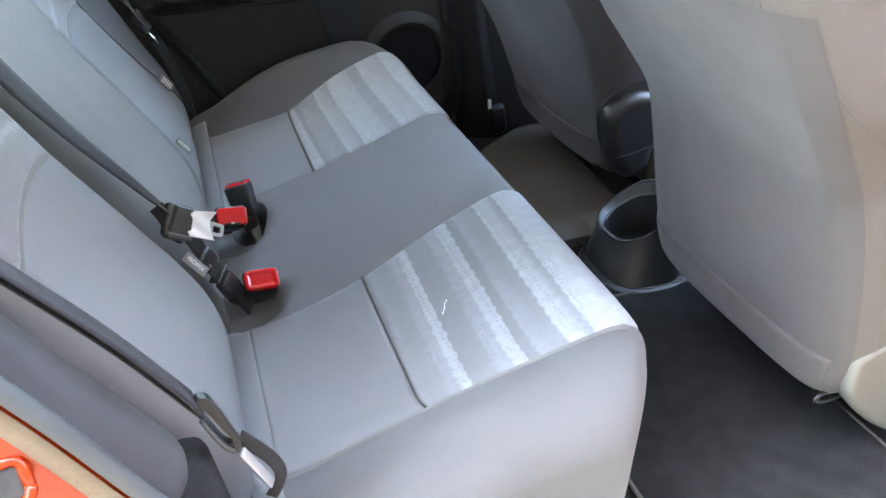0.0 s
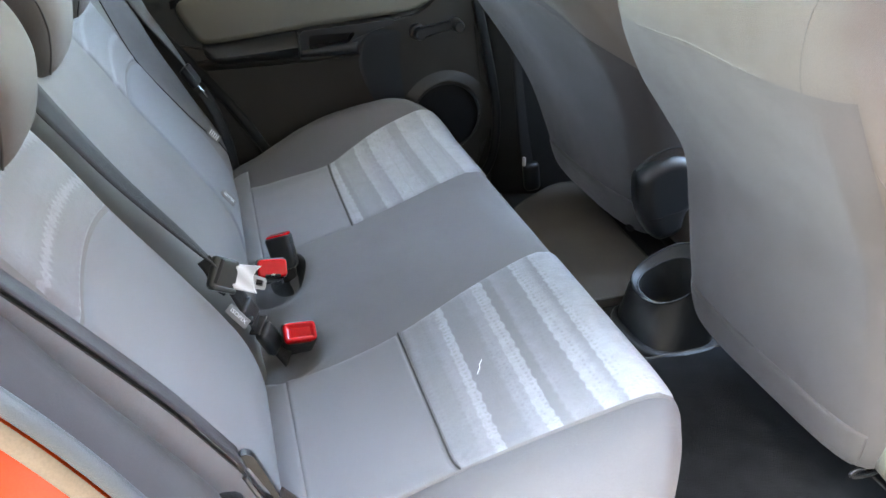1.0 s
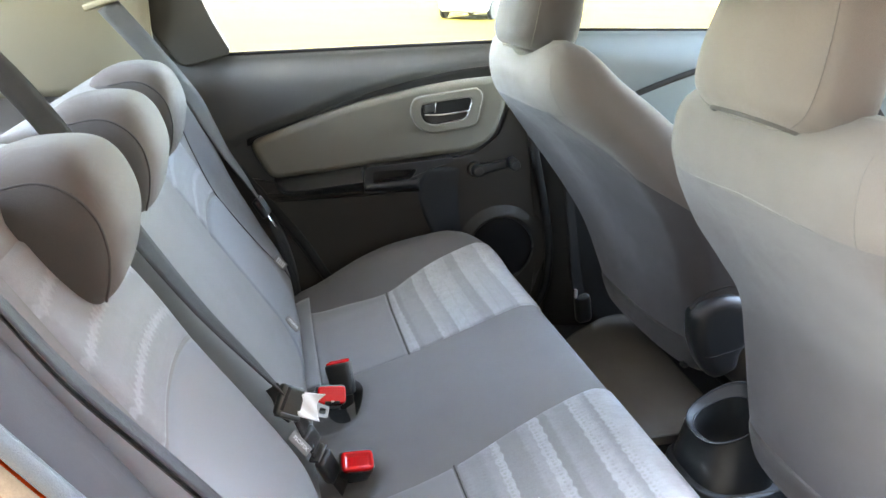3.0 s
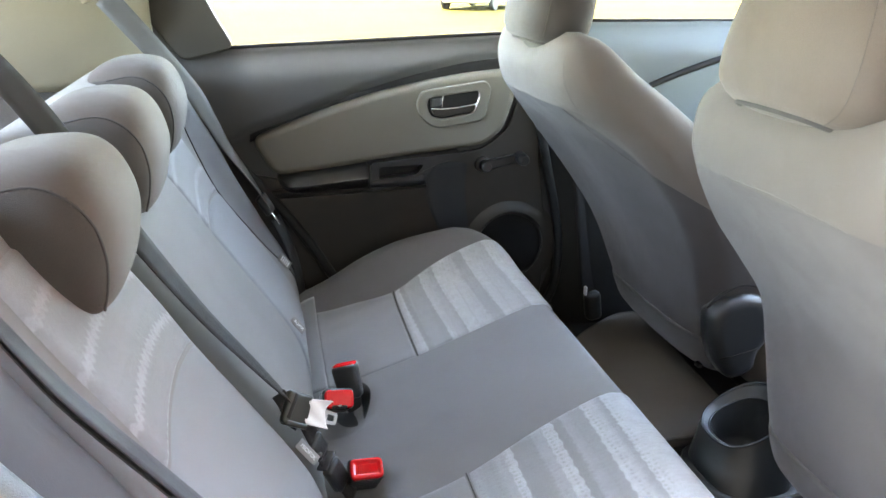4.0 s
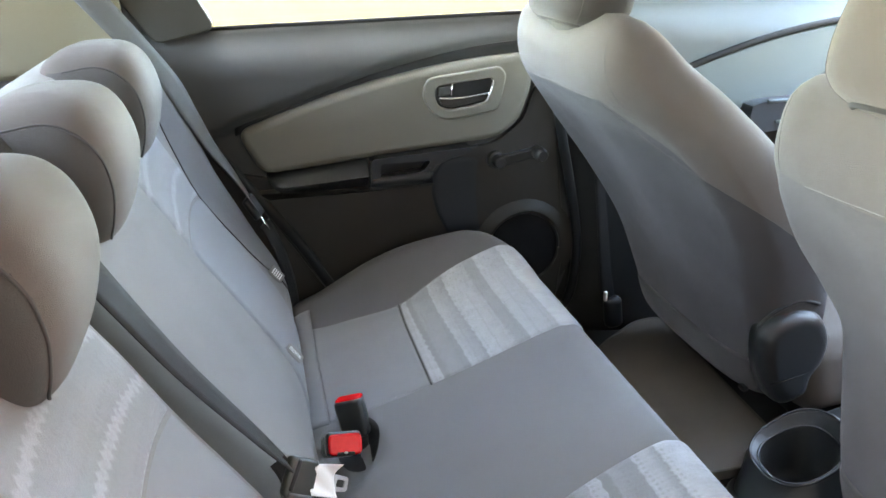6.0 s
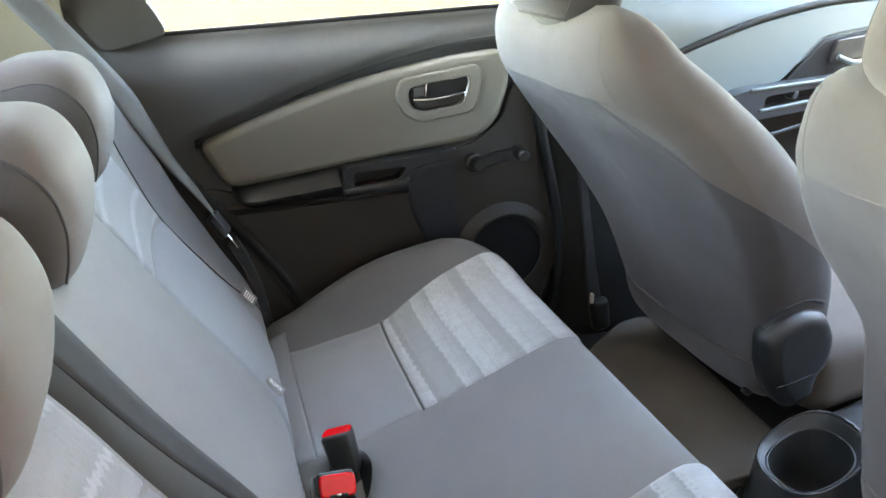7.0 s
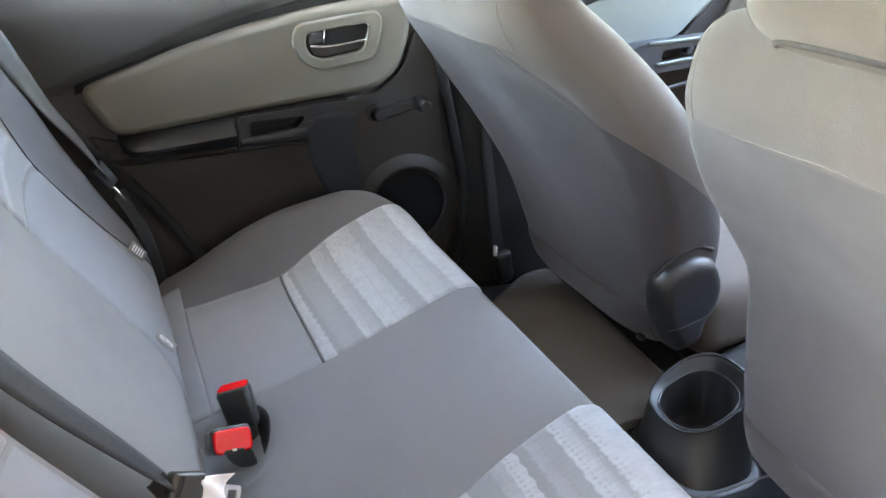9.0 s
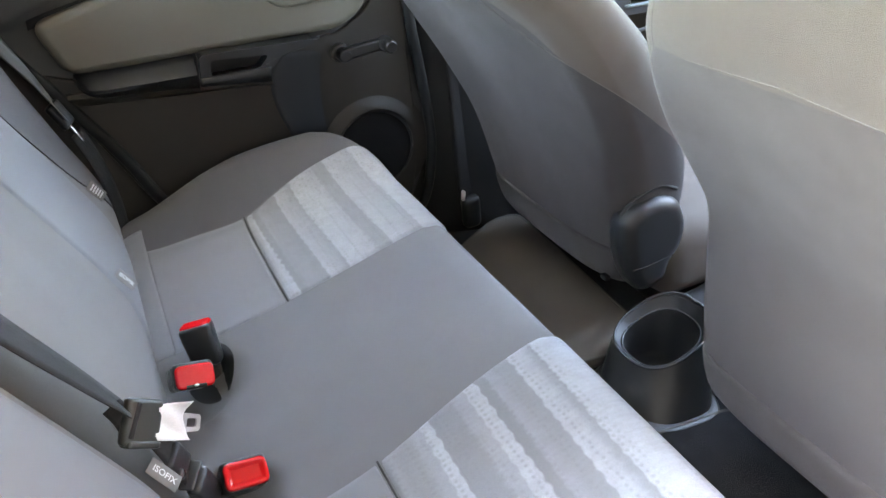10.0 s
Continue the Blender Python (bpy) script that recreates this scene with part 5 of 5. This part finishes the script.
def buckle(x, y, z, rx, ry, rz, label, wide=1.0, collar=0.0, notch=False, dish=False):
    """A stalk buckle: black case, slightly flared, with a red press button let into its top end. x, y, z: middle of the top;
    collar: height of the case's rim round the button; notch: a black cut in the button's edge; dish: a hollowed button."""
    ob = thing("seat_belt_buckle", label, "buckle", "rear buckles", at=(x, y, z - 0.06))
    m = pose(x, y, z, rx, ry, rz)
    w, d = 0.052 * wide, 0.034 * wide
    part("case", rbox(w, d, 0.066, 0.007, m @ pose(0, 0.04 * (wide - 1), -0.031, 180, 0, 0), 3, 0.88), BLACK, ob)
    out = rounded([(-w / 2, -d / 2), (w / 2, -d / 2), (w / 2, d / 2), (-w / 2, d / 2)], 0.010)
    if collar:
        rim = part("collar", framed(resample([(p.x, p.y) for p in out], 48), resample([(p.x * 0.9, p.y * 0.86) for p in out], 48), 0.0, collar), GLOSS_RIM, ob, "grey raised rim")
        rim.data.transform(Matrix.Translation(-ob.location) @ m @ pose(0, 0.04 * (wide - 1), -0.004, 90, 0, 0) @ Matrix.Scale(-1, 4, (0, 1, 0)) @ Matrix.Translation(ob.location))
        soft(rim)
    face = [Vector((p.x * 0.91, p.y * 0.87)) for p in out]
    if dish:
        bowl = inset(face, 0.0055)
        floor = [Vector((p.x * (0.94 - 3.0 * p.y), p.y * 0.92)) for p in inset(face, 0.0075)]
        rings = [[(p.x, p.y, -0.004) for p in face], [(p.x, p.y, 0.0060) for p in face], [(p.x, p.y, 0.0080) for p in inset(face, 0.0012)], [(p.x, p.y, 0.0085) for p in inset(face, 0.003)], [(p.x, p.y, 0.0075) for p in bowl], [(p.x, p.y, 0.0035 - 0.10 * p.y) for p in floor]]
    else:
        rings = [[(p.x, p.y, -0.004) for p in face], [(p.x, p.y, 0.0015 + collar * 0.45) for p in face], [(p.x, p.y, 0.0030 + collar * 0.45) for p in inset(face, 0.001)], [(p.x, p.y, 0.0038 + collar * 0.45) for p in inset(face, 0.003)]]
    part("button", loft([[m @ Vector(q) for q in ring] for ring in rings]), RED, ob, "red press button")
    if notch:
        part("slot", rbox(0.028, 0.006, 0.008, 0.002, m @ pose(0, -0.0125 * wide, 0.0052), 2), BLACK_MATT, ob)
        part("latch", rbox(0.006, 0.003, 0.003, 0.001, m @ pose(0, -0.0118 * wide, 0.0094), 1), STEEL, ob, "steel latch")
    part("stalk", rbox(0.030, 0.014, 0.06, 0.004, m @ pose(0, 0, -0.085), 2), BLACK_MATT, ob)
    return ob


buckle(0.054, 1.318, 0.190, -14, -16, -18, "upright black seat belt buckle with red button", 0.94)
buckle(0.031, 1.194, 0.192, 50, 7, 4, "tilted black seat belt buckle showing its red face", 1.06, 0.011, True)
buckle(0.054, 1.004, 0.180, 37, 3, 2, "black seat belt buckle with a glossy red button", 1.06, 0.0, False, True)

# centre belt from the ceiling with its tongue
cb = thing("centre_seat_belt", "dark centre seat belt with black tongue and white label", "seat belt", at=(-0.05, 0.98, 0.3))
part("webbing", ribbon([(-0.90, 1.35, 1.12), (-0.62, 1.20, 0.98), (-0.39, 1.06, 0.80), (-0.275, 0.99, 0.665), (-0.235, 0.978, 0.60), (-0.160, 0.974, 0.48), (-0.09, 0.972, 0.385), (-0.055, 0.968, 0.34)], 0.044, (0.45, -0.8, 0.3), (0.80, 0.22, 0.52)), WEBBING, cb)
tm = axes((-0.042, 0.966, 0.321), (0.75, 0.37, -0.56), (0.59, -0.76, 0.29))
part("tongue_grip", rbox(0.042, 0.046, 0.014, 0.005, tm @ pose(-0.004, 0, 0), 3), GRIP, cb, "dark grey tongue grip")
part("grip_slot", rbox(0.007, 0.036, 0.016, 0.002, tm @ pose(-0.016, 0.002, 0.0, 0, 0, -8), 2), BLACK_MATT, cb)
part("grip_lip", rbox(0.038, 0.008, 0.016, 0.003, tm @ pose(-0.002, -0.021, 0.001), 3), GRIP, cb)
part("webbing_loop", ribbon([(-0.068, 0.968, 0.348), (-0.060, 0.962, 0.336), (-0.056, 0.962, 0.322), (-0.052, 0.968, 0.306), (-0.042, 0.976, 0.290)], 0.020, (0.2, -0.9, 0.4)), BELT_BLACK, cb)
plate_out = rounded([(0.014, -0.012), (0.071, -0.0085), (0.072, 0.0085), (0.014, 0.012)], 0.003)
plate_in = rounded([(0.053, -0.0045), (0.066, -0.0045), (0.0665, 0.0045), (0.053, 0.0045)], 0.002)
tongue = part("tongue_plate", framed(resample([(p.x, p.y) for p in plate_out], 40), resample([(p.x, p.y) for p in plate_in], 40), -0.001, 0.0012), WHITE_STEEL, cb, "bright steel tongue plate with a square hole")
tongue.data.transform(Matrix.Translation(-cb.location) @ tm @ pose(0, 0, 0, 90, 0, 0) @ Matrix.Scale(-1, 4, (0, 1, 0)) @ Matrix.Translation(cb.location))
soft(tongue)


def paper(u, v):
    """A creased sheet folded over the root of the tongue, its corners standing out."""
    a, b = 0.010 + 0.034 * u, 0.038 * (v - 0.5)
    flare = abs(2 * v - 1) ** 2 * u
    return tm @ Vector((a + 0.008 * flare * (0.3 if v > 0.5 else 1.0), b * (0.92 + 0.12 * u) + 0.003 * u, 0.0045 + 0.007 * flare + 0.002 * math.sin(9 * v + 5 * u)))


part("label", shell(paper, 12, 16, (0.0004, -0.0006, 0.0003)), WHITE, cb, "creased white paper label")
part("lower_webbing", ribbon([(-0.036, 0.972, 0.302), (-0.021, 0.984, 0.255), (-0.004, 0.998, 0.205), (0.014, 1.004, 0.170), (0.034, 1.006, 0.132)], 0.030, (0.75, -0.5, 0.45)), BELT_BLACK, cb)
chain = (0.06, 0.036, -0.15)
part("mini_tongue", rbox(0.034, 0.032, 0.012, 0.005, axes((-0.017, 0.984, 0.245), chain, (0.7, -0.6, 0.4)), 3), BLACK, cb)
part("mini_latch", rbox(0.005, 0.034, 0.018, 0.002, axes((-0.006, 0.993, 0.212), chain, (0.7, -0.6, 0.4)), 2), GLOSS_RIM, cb)
part("mini_buckle", rbox(0.052, 0.034, 0.018, 0.006, axes((0.008, 0.999, 0.182), chain, (0.7, -0.6, 0.4)), 3), BLACK, cb)
part("mini_clip", rbox(0.012, 0.012, 0.012, 0.004, axes((-0.018, 0.974, 0.236), chain, (0.7, -0.6, 0.4)), 2), GLOSS_RIM, cb)

# near belt with its tongue
nb = thing("near_seat_belt", "dark seat belt lying along the near backrest edge", "seat belt", at=(-0.05, 0.56, 0.3))
part("webbing", ribbon([(-0.42, 0.56, 0.90), (-0.335, 0.575, 0.77), (-0.270, 0.585, 0.67), (-0.222, 0.586, 0.59), (-0.155, 0.575, 0.51), (-0.096, 0.566, 0.437), (-0.042, 0.56, 0.355)], 0.046, (0.78, 0.28, 0.6)), BELT_DARK, nb)
# black strip laid in for the shadow along the strap
part("belt_shade", ribbon([(-0.423, 0.556, 0.895), (-0.338, 0.571, 0.765), (-0.273, 0.581, 0.665), (-0.226, 0.582, 0.584), (-0.159, 0.571, 0.504), (-0.100, 0.562, 0.431), (-0.048, 0.556, 0.352)], 0.034, (0.70, 0.40, 0.6)), BELT_BLACK, nb)
GRIP_OUT = [(-0.046, 0.357), (-0.040, 0.364), (-0.031, 0.359), (-0.020, 0.328), (-0.010, 0.296), (-0.014, 0.284), (-0.022, 0.290), (-0.036, 0.322), (-0.046, 0.348)]
GRIP_HOLE = [(-0.040, 0.348), (-0.036, 0.346), (-0.024, 0.318), (-0.017, 0.302), (-0.020, 0.298), (-0.025, 0.304), (-0.036, 0.330), (-0.041, 0.344)]
near_grip = part("tongue_grip", framed(resample(rounded(GRIP_OUT, 0.008), 48), resample(rounded(GRIP_HOLE, 0.003), 48), 0.564, 0.555), BLACK, nb, "black tongue grip")
soft(near_grip)
part("slot_edge", tube(spline([(-0.041, 0.5525, 0.338), (-0.033, 0.552, 0.317), (-0.025, 0.552, 0.300), (-0.018, 0.5525, 0.292)]), 0.0026, 8), GLOSS_RIM, nb)
part("tongue_plate", rbox(0.058, 0.011, 0.0025, 0.001, axes((0.0, 0.556, 0.259), (0.4, 0.0, -0.92), (0.5, -0.4, 0.8)), 2), WHITE_STEEL, nb, "bright steel tongue plate")
part("lower_webbing", ribbon([(-0.012, 0.570, 0.292), (0.004, 0.572, 0.268), (0.016, 0.570, 0.250), (0.021, 0.566, 0.236), (0.017, 0.562, 0.224), (0.008, 0.557, 0.214)], 0.014, (0.5, -0.75, 0.4)), BELT_BLACK, nb)

# far belt
fb = thing("far_seat_belt", "seat belt running down beside the far backrest, toned lighter", "seat belt")
part("webbing", ribbon([(-0.360, 1.76, 0.835), (-0.280, 1.757, 0.735), (-0.212, 1.775, 0.64), (-0.180, 1.785, 0.575), (-0.148, 1.790, 0.508), (-0.108, 1.793, 0.443), (-0.068, 1.796, 0.368)], 0.048, (0.25, -0.90, 0.35), (0.80, 0.10, 0.55)), LIT_WEB, fb)
fm = axes((-0.075, 1.788, 0.375), (0.48, 0.1, -0.87), (0.75, -0.6, 0.4))
part("tongue_grip", rbox(0.05, 0.034, 0.014, 0.005, fm, 3), BLACK, fb, "black tongue grip")
part("tongue_plate", rbox(0.034, 0.006, 0.004, 0.001, fm @ pose(0.042, -0.004, 0.004), 2), CHROME, fb, "bright steel tongue plate")
part("lower_webbing", ribbon([(-0.055, 1.788, 0.34), (-0.03, 1.785, 0.28), (-0.01, 1.78, 0.2), (0.0, 1.78, 0.1)], 0.040, (0.8, -0.5, 0.2)), BELT_BLACK, fb)
part("slot_trim", rbox(0.085, 0.03, 0.014, 0.005, pose(-0.365, 1.765, 0.84, 0, -18, 0)), TRIM_PALE, fb)

# front belt anchored at the middle pillar
ab = thing("front_seat_belt", "black front seat belt with its lower anchor by the pillar", "seat belt")
part("webbing", ribbon([(0.66, 1.86, 0.95), (0.70, 1.845, 0.6), (0.735, 1.838, 0.35), (0.765, 1.832, 0.12), (0.775, 1.83, 0.06)], 0.047, (0.2, -1, 0.1)), BELT_BLACK, ab)
part("anchor_clip", rbox(0.008, 0.012, 0.026, 0.003, pose(0.760, 1.822, 0.07)), WHITE, ab, "pale anchor clip")
part("anchor_cover", rbox(0.046, 0.036, 0.085, 0.014, pose(0.787, 1.828, 0.022, 0, -8, 0)), BLACK, ab, "black anchor cover")

# ISOFIX tags sewn on the backrests
def wording(text, size, m, mat, parent):
    """Flat lettering as a mesh."""
    cu = bpy.data.curves.new("lettering", "FONT")
    cu.body, cu.size, cu.align_x, cu.align_y, cu.extrude = text, size, "CENTER", "CENTER", 0.0002
    tmp = bpy.data.objects.new("lettering", cu)
    me = bpy.data.meshes.new_from_object(tmp)
    bpy.data.objects.remove(tmp)
    bm = bmesh.new()
    bm.from_mesh(me)
    bpy.data.meshes.remove(me)
    bm.transform(m)
    return part("lettering", bm, mat, parent, "", False)


def tag_mark(at, along, face, readable, size=1.0):
    t = thing("sewn_tag", "small grey cloth tag sewn on the backrest edge", "tag", "sewn tags", at=at)
    m = axes(at, along, face)
    part("cloth", rbox(0.038 * size, 0.019 * size, 0.0016, 0.0006, m, 1), TAG, t)
    if readable:
        wording("ISOFIX", 0.0098 * size, m @ pose(0, 0, 0.0012), WHITE, t)
    else:
        for k in range(5):
            part("print_bar", rbox(0.003, 0.012, 0.0006, 0.0002, m @ pose(-0.011 + 0.0055 * k, 0, 0.0011), 1), WHITE, t)
    return t


tag_mark((-0.033, 0.957, 0.256), (0.62, -0.28, -0.73), (0.555, -0.475, 0.653), True)
tag_mark((-0.026, 1.373, 0.2555), (0.62, -0.28, -0.73), (0.55, -0.5, 0.65), True, 0.9)
tag_mark((-0.041, 1.628, 0.290), (0.55, 0.25, -0.80), (0.4, -0.8, 0.4), False)

# parked car out on the ground, far beyond the side window
def parked_car(at, turn):
    ob = thing("parked_car", "pale silver parked car with red tail lamps, far outside", "car", at=(0, 0, 0))
    m = Matrix.Translation(at) @ pose(0, 0, 0, 0, 0, turn)

    def body(rows):
        return loft([[m @ Vector((x + px, py, z)) for px, py in superring(32, hl, hw, 5)] for z, x, hl, hw in rows])
    part("body", body(((0.22, 0, 2.0, 0.82), (0.35, 0, 2.12, 0.87), (0.62, 0, 2.14, 0.88), (0.85, 0, 2.08, 0.86), (0.95, 0, 1.98, 0.82))), CAR_SILVER, ob)
    part("cabin", body(((0.94, 0.2, 1.5, 0.80), (1.2, 0.2, 1.25, 0.72), (1.42, 0.2, 1.0, 0.64), (1.46, 0.2, 0.85, 0.55))), BLACK, ob, "dark glazed cabin")
    part("bumper", rbox(0.16, 1.7, 0.22, 0.06, m @ pose(-2.12, 0, 0.42)), CAR_SILVER, ob)
    for s in (-1, 1):
        part("tail_lamp", rbox(0.08, 0.30, 0.22, 0.04, m @ pose(-2.07, s * 0.66, 0.80)), RED, ob, "red tail lamp")
        for x in (-1.25, 1.25):
            part("wheel", loft([[m @ Vector((x + 0.31 * math.cos(a * math.pi / 12), s * (0.74 + d), 0.31 + 0.31 * math.sin(a * math.pi / 12))) for a in range(24)] for d in (0.0, 0.14)]), BLACK_MATT, ob)
    return ob


parked_car((CAR_AT[0], CAR_AT[1], -0.42), 235)

# a pale thread of lint on the striped cushion
lint = thing("lint_thread", "short white lint thread lying on the striped cushion", "lint", at=bench_point(0.28, 0.806, 0.004))
part("thread", tube(spline([bench_point(0.273, 0.795, 0.0045), bench_point(0.279, 0.803, 0.0065), bench_point(0.281, 0.810, 0.005), bench_point(0.287, 0.818, 0.0045)], 4), 0.0007, 5), WHITE, lint)
